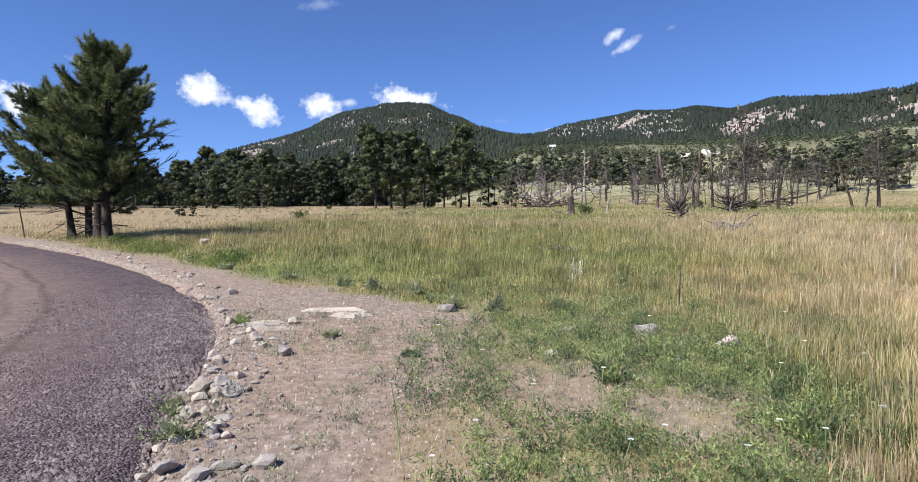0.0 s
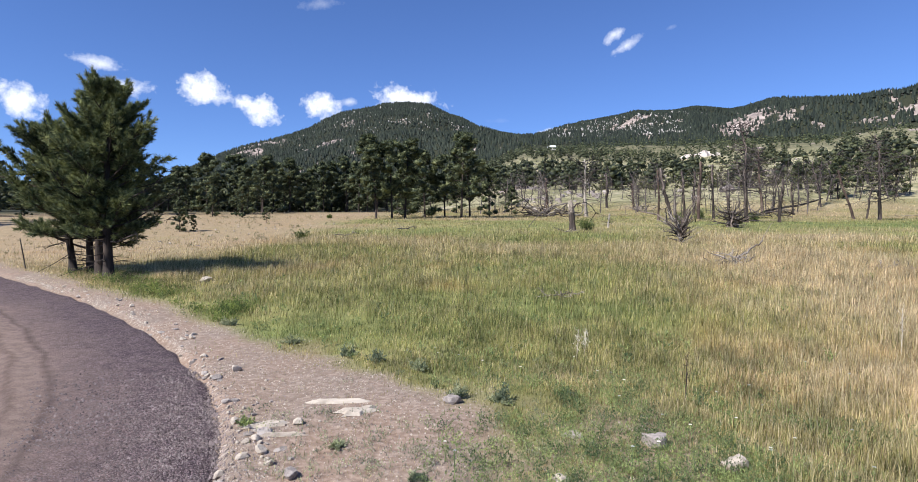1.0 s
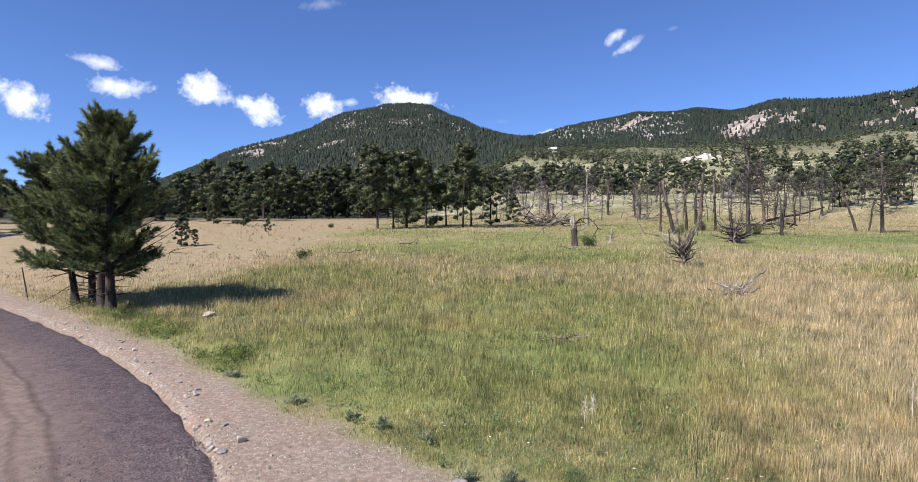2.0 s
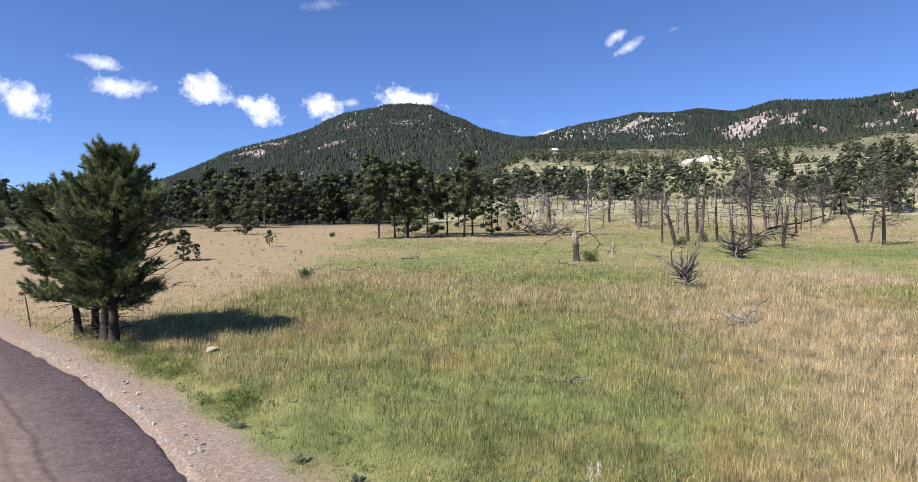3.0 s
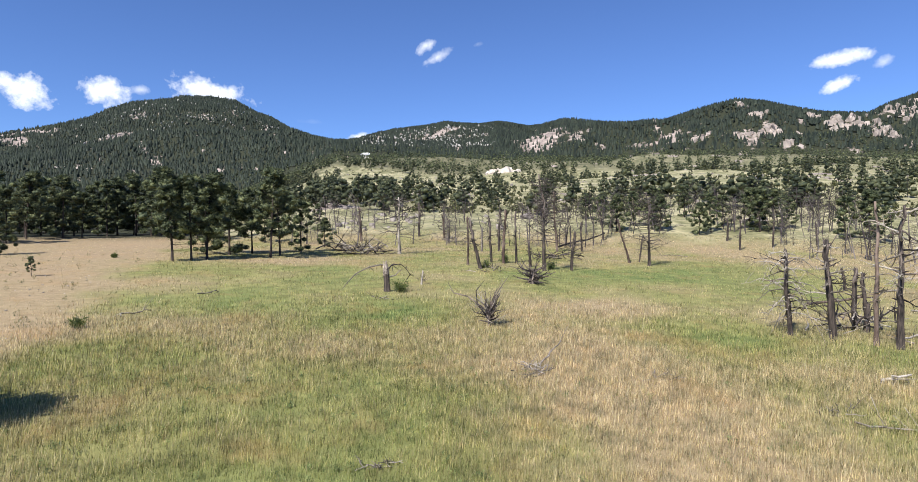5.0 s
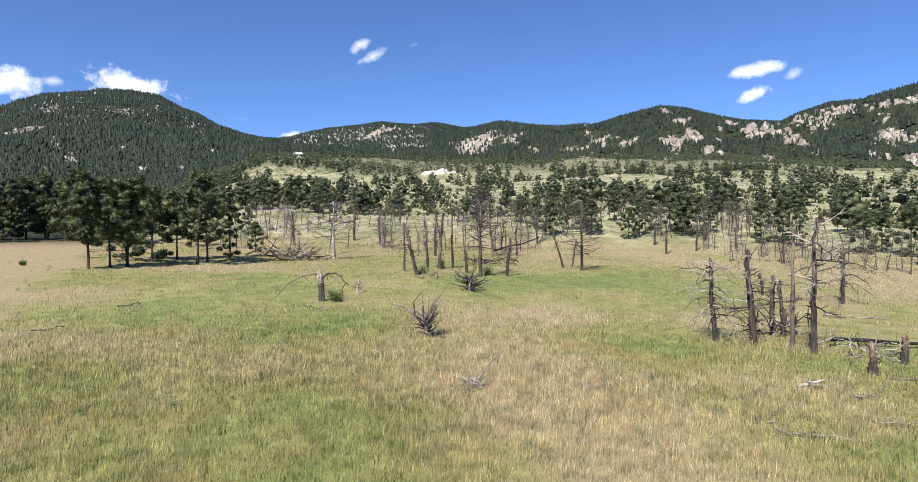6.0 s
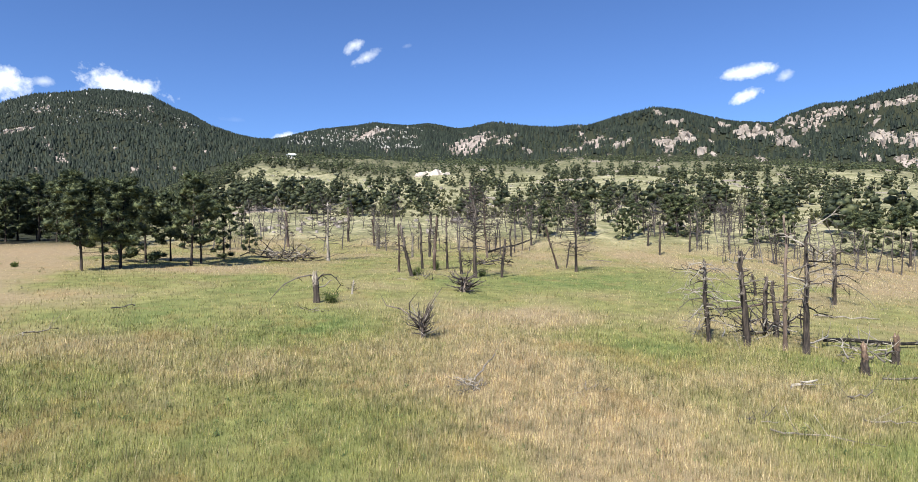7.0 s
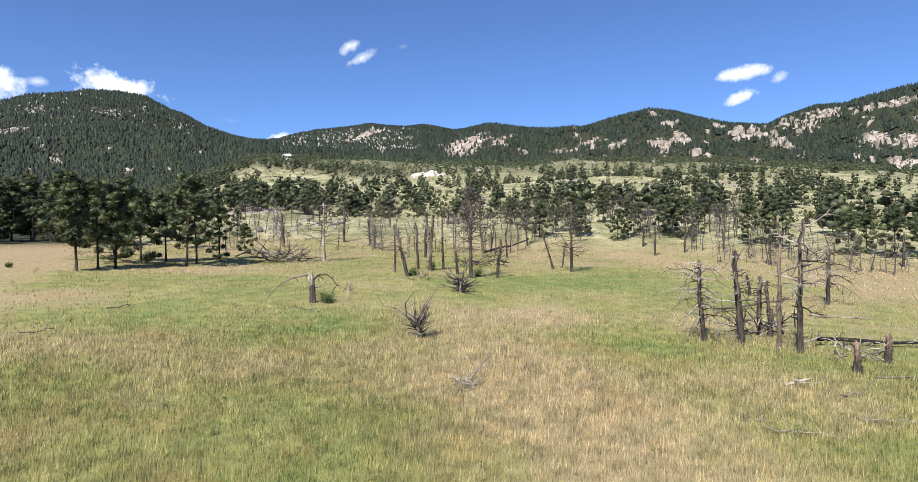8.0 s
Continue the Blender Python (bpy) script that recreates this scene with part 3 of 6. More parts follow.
def spray(points, ways, count, length, width, r2, spread=0.8, lift=0.15):
    """Needles or leaves: count thin triangles that fan out from every point along its way."""
    n = len(points)
    p = np.repeat(points, count, 0) + np.repeat(ways, count, 0) * length * r2.uniform(-0.7, 0.5, (n * count, 1))
    d = np.repeat(ways, count, 0) * 0.7 + r2.normal(0, spread * 0.6, (n * count, 3)) + [0, 0, lift]
    d /= np.linalg.norm(d, axis=1)[:, None] + 1e-9
    s = np.cross(d, r2.normal(0, 1, (n * count, 3)))
    s /= np.linalg.norm(s, axis=1)[:, None] + 1e-9
    L = length * (0.6 + 0.7 * r2.random((n * count, 1)))
    W = width * (0.7 + 0.6 * r2.random((n * count, 1)))
    v = np.stack([p - s * W / 2 + d * L * 0.08, p + s * W / 2 + d * L * 0.08, p + d * L], 1).reshape(-1, 3)
    return v, [np.arange(len(v)).reshape(-1, 3)]


def stone_mesh(name, seed, cuts=1, flat=0.65, planes=8, near=0.18, far=0.36):
    """An angular stone about one metre across, standing on z = 0."""
    bm = bmesh.new()
    bmesh.ops.create_icosphere(bm, subdivisions=cuts, radius=0.5)
    r2 = random.Random(seed)
    for _ in range(planes):
        n = Vector((r2.gauss(0, 1), r2.gauss(0, 1), r2.gauss(0, 1))).normalized()
        d = r2.uniform(near, far)
        for v in bm.verts:
            k = v.co.dot(n) - d
            if k > 0:
                v.co -= n * k
    for v in bm.verts:
        v.co = Vector((v.co.x, v.co.y * 0.8, v.co.z * flat)) + Vector([r2.uniform(-0.03, 0.03) for _ in range(3)])
    low = min(v.co.z for v in bm.verts)
    for v in bm.verts:
        v.co.z -= low
    me = bpy.data.meshes.new(name)
    bm.to_mesh(me)
    bm.free()
    return me


def arrays(me):
    """The vertices and triangles of a mesh."""
    v = np.empty(len(me.vertices) * 3, np.float32)
    me.vertices.foreach_get("co", v)
    me.calc_loop_triangles()
    f = np.empty(len(me.loop_triangles) * 3, np.int32)
    me.loop_triangles.foreach_get("vertices", f)
    return v.reshape(-1, 3), f.reshape(-1, 3)


def scatter(templates, x, y, z, size, r2, stretch=None):
    """Copies of template (verts, tris) at many places, turned and sized, as one set of arrays."""
    verts, tris, at = [], [], 0
    which = r2.integers(0, len(templates), len(x))
    turn = r2.random(len(x)) * 2 * math.pi
    for k, (tv, tf) in enumerate(templates):
        m = np.where(which == k)[0]
        if not len(m):
            continue
        c, s = np.cos(turn[m])[:, None], np.sin(turn[m])[:, None]
        g = size[m][:, None]
        h = g if stretch is None else g * stretch[m][:, None]
        vx = x[m][:, None] + (tv[None, :, 0] * c - tv[None, :, 1] * s) * g
        vy = y[m][:, None] + (tv[None, :, 0] * s + tv[None, :, 1] * c) * g
        vz = z[m][:, None] + tv[None, :, 2] * h
        v = np.stack([vx, vy, vz], -1).reshape(-1, 3)
        f = (tf[None] + (np.arange(len(m)) * len(tv))[:, None, None] + at).reshape(-1, 3)
        verts.append(v)
        tris.append(f)
        at += len(v)
    return np.vstack(verts), np.vstack(tris)


# ---- the ground, one sheet from the shoulder of the road to the ridges ----
def build_ground():
    az = np.radians(np.concatenate([np.arange(-180, -64, 4.0), np.arange(-64, 80, 0.45), np.arange(80, 180, 4.0)]))
    rad = [0.5]
    while rad[-1] < 2300:
        rad.append(rad[-1] * 1.031 + 0.01)
    rad = np.array(rad)
    R, A = np.meshgrid(rad, az, indexing="ij")
    x, y = np.concatenate([[0.0], (R * np.sin(A)).ravel()]), np.concatenate([[0.0], (R * np.cos(A)).ravel()])
    z, hills, rock = land(x, y)
    n, m = len(az), len(rad)
    i, j = np.meshgrid(np.arange(m - 1), np.arange(n), indexing="ij")
    k = (j + 1) % n
    quads = np.stack([1 + i * n + j, 1 + (i + 1) * n + j, 1 + (i + 1) * n + k, 1 + i * n + k], -1).reshape(-1, 4)[:, ::-1]
    fan = np.stack([np.zeros(n, int), 1 + (np.arange(n) + 1) % n, 1 + np.arange(n)], -1)
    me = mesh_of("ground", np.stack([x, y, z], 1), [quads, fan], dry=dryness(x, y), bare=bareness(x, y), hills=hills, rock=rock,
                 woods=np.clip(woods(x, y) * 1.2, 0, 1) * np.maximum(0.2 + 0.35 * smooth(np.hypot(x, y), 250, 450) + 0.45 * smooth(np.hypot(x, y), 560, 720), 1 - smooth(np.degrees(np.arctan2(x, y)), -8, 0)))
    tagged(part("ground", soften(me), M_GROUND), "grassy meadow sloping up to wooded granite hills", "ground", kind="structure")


def build_road():
    # resample the near edge, then set the far edge beside it
    seg = np.hypot(*np.diff(ROAD_EDGE, axis=0).T)
    at = np.concatenate([[0], np.cumsum(seg)])
    s = np.arange(0, at[-1], 0.3)
    ex, ey = np.interp(s, at, ROAD_EDGE[:, 0]), np.interp(s, at, ROAD_EDGE[:, 1])
    ker = np.hanning(11) / np.hanning(11).sum()
    ex = np.convolve(np.pad(ex, 5, mode="edge"), ker, "valid")
    ey = np.convolve(np.pad(ey, 5, mode="edge"), ker, "valid")
    tx, ty = np.gradient(ex), np.gradient(ey)
    ln = np.hypot(tx, ty)
    nx, ny = ty / ln, -tx / ln           # to the road's inner side
    k = np.array([-0.1, 0.0, 0.06, 0.15, 0.3, 0.5, 0.75, 1.0, 1.3, 1.75, 1.9, 2.05, 2.3, 2.5, 3.0, 3.6, 4.2, 4.6, 4.8, 5.1, 5.6, 6.2, 6.5, 6.6])
    lift = np.array([-0.12, -0.035, -0.008, 0.008, 0.025, 0.035, 0.04, 0.045, 0.045, 0.055, 0.085, 0.035, 0.03, 0.025, 0.03, 0.035, 0.03, 0.045, 0.05, 0.035, 0.04, 0.04, 0.0, -0.12])
    X, Y = ex[:, None] + nx[:, None] * k, ey[:, None] + ny[:, None] * k
    ragged = ((fractal(X, Y, 0.3, 51) - 0.5) * 0.2 + (fractal(X, Y, 1.1, 53) - 0.5) * 0.12) * np.exp(-np.maximum(k, 0) / 0.4)
    X, Y = X + nx[:, None] * ragged, Y + ny[:, None] * ragged
    base = 0.2 + 0.088 * np.clip(Y, -40, 90) - 0.0002 * np.clip(Y, -40, 90) ** 2
    Z = base + lift + (fractal(X, Y, 0.8, 52) - 0.5) * 0.035
    n, m = X.shape
    i, j = np.meshgrid(np.arange(n - 1), np.arange(m - 1), indexing="ij")
    quads = np.stack([i * m + j, i * m + j + 1, (i + 1) * m + j + 1, (i + 1) * m + j], -1).reshape(-1, 4)
    me = soften(mesh_of("road", np.stack([X, Y, Z], -1).reshape(-1, 3), quads))
    uv = me.uv_layers.new(name="UVMap")
    across, along = np.tile(k / 6.5, n), np.repeat(s / 6.5, m)
    idx = np.empty(len(me.loops), np.int32)
    me.loops.foreach_get("vertex_index", idx)
    uv.data.foreach_set("uv", np.stack([across[idx], along[idx]], 1).astype(np.float32).ravel())
    tagged(part("road", me, M_ROAD), "mauve gravel road with a worn tan track", "road", kind="structure")


build_ground()
build_road()


# ---- pines ----
BALL = bmesh.new()
bmesh.ops.create_icosphere(BALL, subdivisions=2, radius=1.0)
BALL_V, BALL_F = np.array([v.co[:] for v in BALL.verts]), np.array([[v.index for v in f.verts] for f in BALL.faces])
BALL.free()


def tufted(centres, size, needles, width, r2):
    """Rounded masses of foliage: an uneven core, and needles that stand out of it on all sides."""
    n, m = len(centres), len(centres) * needles
    g = size * r2.uniform(0.65, 1.25, (n, 1))
    core = centres[:, None] + BALL_V[None] * g[:, None] * [0.6, 0.6, 0.42] * r2.uniform(0.5, 1.45, (n, len(BALL_V), 1))
    faces = (BALL_F[None] + (np.arange(n) * len(BALL_V))[:, None, None]).reshape(-1, 3)
    g = np.repeat(g, needles, 0)
    d = r2.normal(0, 1, (m, 3)) * [1, 1, 0.8] + [0, 0, 0.25]
    d /= np.linalg.norm(d, axis=1)[:, None] + 1e-9
    p = np.repeat(centres, needles, 0) + d * g * [0.5, 0.5, 0.36]
    side = np.cross(d, r2.normal(0, 1, (m, 3)))
    side /= np.linalg.norm(side, axis=1)[:, None] + 1e-9
    w = width * r2.uniform(0.6, 1.3, (m, 1))
    tip = p + (d + r2.normal(0, 0.3, (m, 3))) * g * r2.uniform(0.25, 0.6, (m, 1))
    v = np.stack([p - side * w / 2, p + side * w / 2, tip], 1).reshape(-1, 3)
    return np.vstack([core.reshape(-1, 3), v]), [np.vstack([faces, np.arange(m * 3).reshape(-1, 3) + n * len(BALL_V)])]


def brushes(centres, axes, long, needle, needles, width, r2):
    """Bottle-brush sprays: needles that stand out slantwise all round the end of a twig."""
    n = len(centres) * needles
    a = np.repeat(axes, needles, 0)
    u = r2.random((n, 1))
    base = np.repeat(centres, needles, 0) + a * long * (u - 0.5) * np.repeat(r2.uniform(0.7, 1.3, (len(centres), 1)), needles, 0)
    out = np.cross(a, r2.normal(0, 1, (n, 3)))
    out /= np.linalg.norm(out, axis=1)[:, None] + 1e-9
    d = out * (1 - 0.45 * u) + a * (0.35 + 0.8 * u) + r2.normal(0, 0.12, (n, 3))
    d /= np.linalg.norm(d, axis=1)[:, None] + 1e-9
    side = np.cross(d, r2.normal(0, 1, (n, 3)))
    side /= np.linalg.norm(side, axis=1)[:, None] + 1e-9
    w = width * r2.uniform(0.7, 1.3, (n, 1))
    tip = base + d * needle * r2.uniform(0.7, 1.15, (n, 1))
    return np.stack([base - side * w / 2, base + side * w / 2, tip], 1).reshape(-1, 3), [np.arange(n * 3).reshape(-1, 3)]


def pine_shapes(seed, height, reach, bare=0.15, limbs=40, tufts=14, needles=7, needle=0.3, width=0.03, stem=0.16, lean=(0, 0), top=0.6, pom=0.0, brush=0.0):
    """Stem, limbs and needles of one ponderosa pine, as arrays."""
    r2 = np.random.default_rng(seed)
    n = 9
    t = np.linspace(0, 1, n)
    wob = np.cumsum(r2.normal(0, 0.0085 * height, (n, 2)), 0) * t[:, None]
    axis = np.stack([wob[:, 0] + lean[0] * t ** 1.3 * height, wob[:, 1] + lean[1] * t ** 1.3 * height, t * height - 0.08], 1)
    radii = stem * (1 - t) ** 0.75 + 0.012
    radii[0] *= 1.25
    trunk = tube(axis, radii, 9, 0.10, seed)
    wood, pts, ways = [], [], []
    for i in range(limbs):
        first = len(wood)
        s = ((i + r2.random()) / limbs) ** 0.92
        h = bare + (1 - bare) * s
        base = np.array([np.interp(h, t, axis[:, q]) for q in range(3)])
        ang = i * 2.39996 + r2.normal(0, 0.35)
        long = reach * (0.35 + 0.65 * math.sin(math.pi * min(1, 0.28 + 0.62 * s))) * (1 - s) ** (0.35 * top) * r2.uniform(0.45, 1.2)
        if s > 0.9:
            long *= 0.7
        if pom:
            long = reach * (0.5 + 0.5 * math.sin(math.pi * (0.14 + 0.76 * s))) * (1 - s) ** 0.3 * r2.uniform(0.55, 1.12)
        tilt = radians(-6 + 50 * s + r2.normal(0, 9))
        d = np.array([math.cos(ang) * math.cos(tilt), math.sin(ang) * math.cos(tilt), math.sin(tilt)])
        q = np.linspace(0, 1, 5)[:, None]
        sag = r2.uniform(0.18, 0.42) if brush else r2.uniform(0.05, 0.28)
        line = base + d * long * q + np.array([0, 0, 1.0]) * sag * long * q ** 2 + r2.normal(0, 0.03 * long, (5, 3)) * q
        wood.append(tube(line, max(0.012, stem * 0.28 * (1 - 0.6 * s)) * (1 - 0.8 * q[:, 0]) + 0.004, 4))
        if pom:                                  # rounded masses of needles towards the limb's end
            u = np.linspace(0.62 if tufts < 4 else 0.3, 1.02, tufts) + r2.normal(0, 0.06, tufts)
            p = np.stack([np.interp(u, q[:, 0], line[:, c]) for c in range(3)], 1)
            pts.append(p + r2.normal(0, 0.45 * pom, p.shape) * [1, 1, 0.5] + [0, 0, 0.25 * pom])
        else:                                    # twigs that turn upwards, each with a brush of needles at its end
            u = np.linspace(0.34, 1.0, tufts) + r2.normal(0, 0.04, tufts)
            p = np.stack([np.interp(u, q[:, 0], line[:, c]) for c in range(3)], 1)
            flank = np.array([-math.sin(ang), math.cos(ang), 0.0]) * (np.where(np.arange(tufts) % 2, 1.0, -1.0) * r2.uniform(0.2, 1.0, tufts) * (u < 0.95))[:, None]
            w = d * 0.6 + flank * 0.9 + np.array([0, 0, 0.45]) + r2.normal(0, 0.2, (tufts, 3))
            w /= np.linalg.norm(w, axis=1)[:, None]
            reach_out = long * r2.uniform(0.12, 0.34, (tufts, 1)) * (1.15 - 0.6 * u[:, None]) + 0.06
            end = p + w * reach_out
            for k in range(tufts):
                wood.append(tube([p[k], p[k] + w[k] * reach_out[k] * 0.5 - [0, 0, 0.02], end[k]], [0.010, 0.008, 0.004], 3))
            pts.append(end)
            ways.append(w)
            wood[first:] = [join(wood[first:])]
    for i in range(9):                           # dead twigs below the crown
        h = bare * r2.uniform(0.35, 1.15)
        base = np.array([np.interp(h, t, axis[:, q]) for q in range(3)])
        ang, lng = r2.uniform(0, 6.28), reach * r2.uniform(0.3, 0.75)
        e = base + np.array([math.cos(ang), math.sin(ang), r2.normal(-0.05, 0.2)]) * lng
        k = base + (e - base) * 0.55 + r2.normal(0, 0.05, 3) * lng
        wood.append(tube([base, k, e], [stem * 0.16, stem * 0.11, 0.005], 3))
        wood.append(tube([k, k + (e - base) * 0.35 + r2.normal(0, 0.15, 3) * lng], [stem * 0.09, 0.004], 3))
    if pom:
        pts.append(axis[-1] + r2.normal(0, 0.4 * pom, (3, 3)))
        return trunk, wood, tufted(np.vstack(pts), pom, needles, width, r2)
    pts.append(axis[-1] + r2.normal(0, 0.1, (4, 3)) * [1, 1, 0.5])
    ways.append(np.tile([0, 0, 1.0], (4, 1)))
    return trunk, wood, brushes(np.vstack(pts), np.vstack(ways), brush, needle, needles, width, r2)


def pine(x, y, seed, label, group="", turn=0.0, near=False, leaves=None, **kw):
    trunk, wood, crown = pine_shapes(seed, **kw)
    top = thing("ponderosa_pine", x, y, label, "tree", group, turn=turn)
    part("trunk", soften(mesh_of("trunk", *(trunk if near else join([trunk, *wood])))), M_BARK, top)
    for w in wood if near else ():
        part("limb", soften(mesh_of("limb", *w)), M_BARK, top)
    part("crown", mesh_of("crown", *crown), leaves or M_NEEDLE, top, "dense dark green long needles in tufts")
    return top


# the clump beside the road
NEAR = dict(near=True, limbs=70, tufts=9, needles=105, needle=0.16, width=0.021, brush=0.30)
GROUP = "pines in the roadside clump"
pine(-11.35, 17.75, 11, "bushy ponderosa pine leaning over the road verge", GROUP, height=4.1, reach=1.6, bare=0.22, stem=0.095, lean=(-0.22, 0.02), **NEAR)
pine(-10.95, 17.9, 12, "ponderosa pine with a dark straight trunk in a roadside clump", GROUP, height=4.4, reach=1.55, bare=0.24, stem=0.10, lean=(-0.10, 0.05), **NEAR)
pine(-10.15, 17.0, 13, "ponderosa pine with a bushy crown in a roadside clump", GROUP, height=4.8, reach=1.45, bare=0.22, stem=0.105, lean=(-0.04, 0.0), **NEAR)
tallest = pine(-9.6, 16.5, 14, "tallest ponderosa pine of the roadside clump", GROUP, height=5.25, reach=1.3, bare=0.2, stem=0.12, lean=(-0.01, 0.0), **NEAR)
for k, (h, way, rise, lng) in enumerate(((1.15, 10, 0.30, 1.5), (1.35, -12, 0.42, 1.9), (1.6, 25, 0.5, 1.7), (1.0, -30, 0.15, 1.3), (1.9, 5, 0.62, 1.6), (1.45, 40, 0.2, 1.4))):
    g = np.random.default_rng(300 + k)
    q = np.linspace(0, 1, 7)[:, None]
    aim = np.array([math.cos(radians(way)), math.sin(radians(way)), rise])
    bough = np.array([-0.02, 0, h]) + aim * lng * q + np.array([0, 0, 0.22]) * lng * (q ** 2 - q) + g.normal(0, 0.03, (7, 3)) * q
    bits = [tube(bough, np.linspace(0.026, 0.005, 7), 5)]
    for _ in range(9):
        b = bough[g.integers(2, 7)]
        e = aim * 0.25 + g.normal(0, 0.16, 3)
        bits.append(tube([b, b + e * 0.5 + [0, 0, 0.02], b + e], [0.010, 0.007, 0.003], 3))
    part("dry_limb", mesh_of("dry_limb", *join(bits)), M_TWIG, tallest, "bare dead limb with dry twigs")


def mid_pines():
    """The grove, the wood's edge and the young pines on the slope: a few grown shapes, copied."""
    MID = dict(limbs=27, tufts=2, needles=120, width=0.085, pom=0.58, leaves=M_MID_NEEDLE)
    shapes = []
    for k, (h, reach, bare) in enumerate(((7.4, 2.3, 0.26), (7.0, 2.6, 0.08), (8.0, 2.8, 0.11), (6.6, 2.3, 0.07), (7.8, 2.4, 0.28))):
        shapes.append((h, pine(-8.0 + k, 58.0, 30 + k, "dark green ponderosa pine at the edge of the meadow", "pines round the meadow", height=h, reach=reach, bare=bare, stem=0.10, **MID)))
    used = set()

    def put(x, y, k, height, turn, label=""):
        h, ob = shapes[k]
        g = height / h
        z = land_z(x, y) - 0.05
        if k not in used:
            used.add(k)
            ob.matrix_world = pose(x, y, z, 0, 0, turn) @ Matrix.Scale(g, 4)
            copy = ob
        else:
            copy = copy_thing(ob, pose(x, y, z, 0, 0, turn))
            copy.scale = (g, g, g)
        if label:
            copy["label"] = label
    # the grove at the far side of the meadow
    for x, y, k, h in ((-8.0, 58.1, 0, 7.6), (-6.5, 58.4, 4, 7.1), (-5.3, 59.2, 0, 7.3), (-3.7, 64.4, 3, 6.6), (0.2, 60.8, 4, 8.0), (1.1, 63.7, 0, 6.9), (-1.6, 66.5, 4, 6.4), (3.4, 68.5, 1, 5.2), (-6.0, 66.0, 1, 6.4)):
        put(x, y, k, h, x * 77 % 360, "tall ponderosa pine in the grove at the meadow's edge")
    put(6.6, 76.0, 3, 3.4, 40, "young pine standing free at the meadow's edge")
    put(-0.4, 84.0, 1, 4.6, 140)
    put(7.5, 98.0, 3, 4.0, 240)
    # young pines on the tan slope
    put(-17.4, 37.6, 3, 1.85, 20, "small young pine alone on the tan slope")
    put(-16.75, 38.0, 1, 1.0, 100, "pine sapling beside a young pine")
    put(-15.3, 48.0, 4, 1.3, 200, "thin pine sapling on the tan slope")
    put(-30.2, 74.0, 3, 3.4, 90, "young pine in front of the wood")
    put(-23.8, 66.3, 3, 3.8, 310, "young pine in front of the wood")
    # the wood's edge
    r2 = random.Random(5)
    for k in range(54):
        az = radians(-44 + 40 * (k + r2.random()) / 54)
        r = r2.uniform(86, 108) - 2.0 * math.sin(k)
        put(r * math.sin(az), r * math.cos(az), k % 5, r2.uniform(4.6, 8.8) * (1.0 if az > -0.53 else 0.62), r2.uniform(0, 360))
    # behind the dead trees, and at the meadow's far end
    for k in range(14):
        az = radians(29 + 18 * (k + r2.random()) / 14)
        r = r2.uniform(98, 118)
        put(r * math.sin(az), r * math.cos(az), (3, 1, 3, 2, 1)[k % 5], r2.uniform(4.4, 6.2), r2.uniform(0, 360))
    for az, r, h in ((50.0, 100, 5.6), (51.6, 102, 6.4), (52.6, 98, 4.6), (57.2, 96, 5.4), (58.4, 99, 5.0), (60.2, 96, 6.2), (62.0, 97, 7.0), (64, 94, 7.0), (-40, 66, 7.5), (-42, 62, 7.0), (-38.3, 74, 7.0), (-44, 60, 7.2)):
        put(r * math.sin(radians(az)), r * math.cos(radians(az)), (3, 1, 2)[int(r) % 3], h, r * 13 % 360)


mid_pines()


def clumpy_crown(r2, reach, clumps, spikes, leaf=0.12):
    """A pine's crown, one metre high: ragged masses of foliage round the stem, with loose sprays between them."""
    bm = bmesh.new()
    bmesh.ops.create_icosphere(bm, subdivisions=1, radius=1.0)
    ball = np.array([v.co[:] for v in bm.verts])
    tri = np.array([[v.index for v in f.verts] for f in bm.faces])
    bm.free()
    verts, tris, mid = [], [], []
    for k in range(clumps):
        h = 0.12 + 0.82 * ((k + r2.random()) / clumps) ** 0.95
        wide = reach * math.sqrt(max(0.0, 1 - ((h - 0.30) / 0.72) ** 2)) * r2.uniform(0.45, 0.95)
        a = k * 2.39996 + r2.normal(0, 0.4)
        c = np.array([wide * math.cos(a), wide * math.sin(a), h + 0.02 * r2.normal()]) * (1 if k < clumps - 1 else [0.2, 0.2, 1])
        g = (0.60 - 0.32 * h) * r2.uniform(0.65, 1.15) * reach
        verts.append(c + ball * g * [1, 1, 0.72] * r2.uniform(0.5, 1.45, (len(ball), 1)) + r2.normal(0, 0.12 * g, ball.shape))
        tris.append(tri + k * len(ball))
        mid.append((c, g))
    v, f = np.vstack(verts), np.vstack(tris)
    if spikes:
        which = r2.integers(0, clumps, spikes)
        d = r2.normal(0, 1, (spikes, 3)) + [0, 0, 0.2]
        d /= np.linalg.norm(d, axis=1)[:, None]
        p = np.array([mid[i][0] for i in which]) + d * np.array([[mid[i][1]] for i in which]) * 0.85
        sv, sf = spray(p, d, 1, leaf, leaf * 0.45, r2)
        f = np.vstack([f, sf[0] + len(v)])
        v = np.vstack([v, sv])
    return v, f


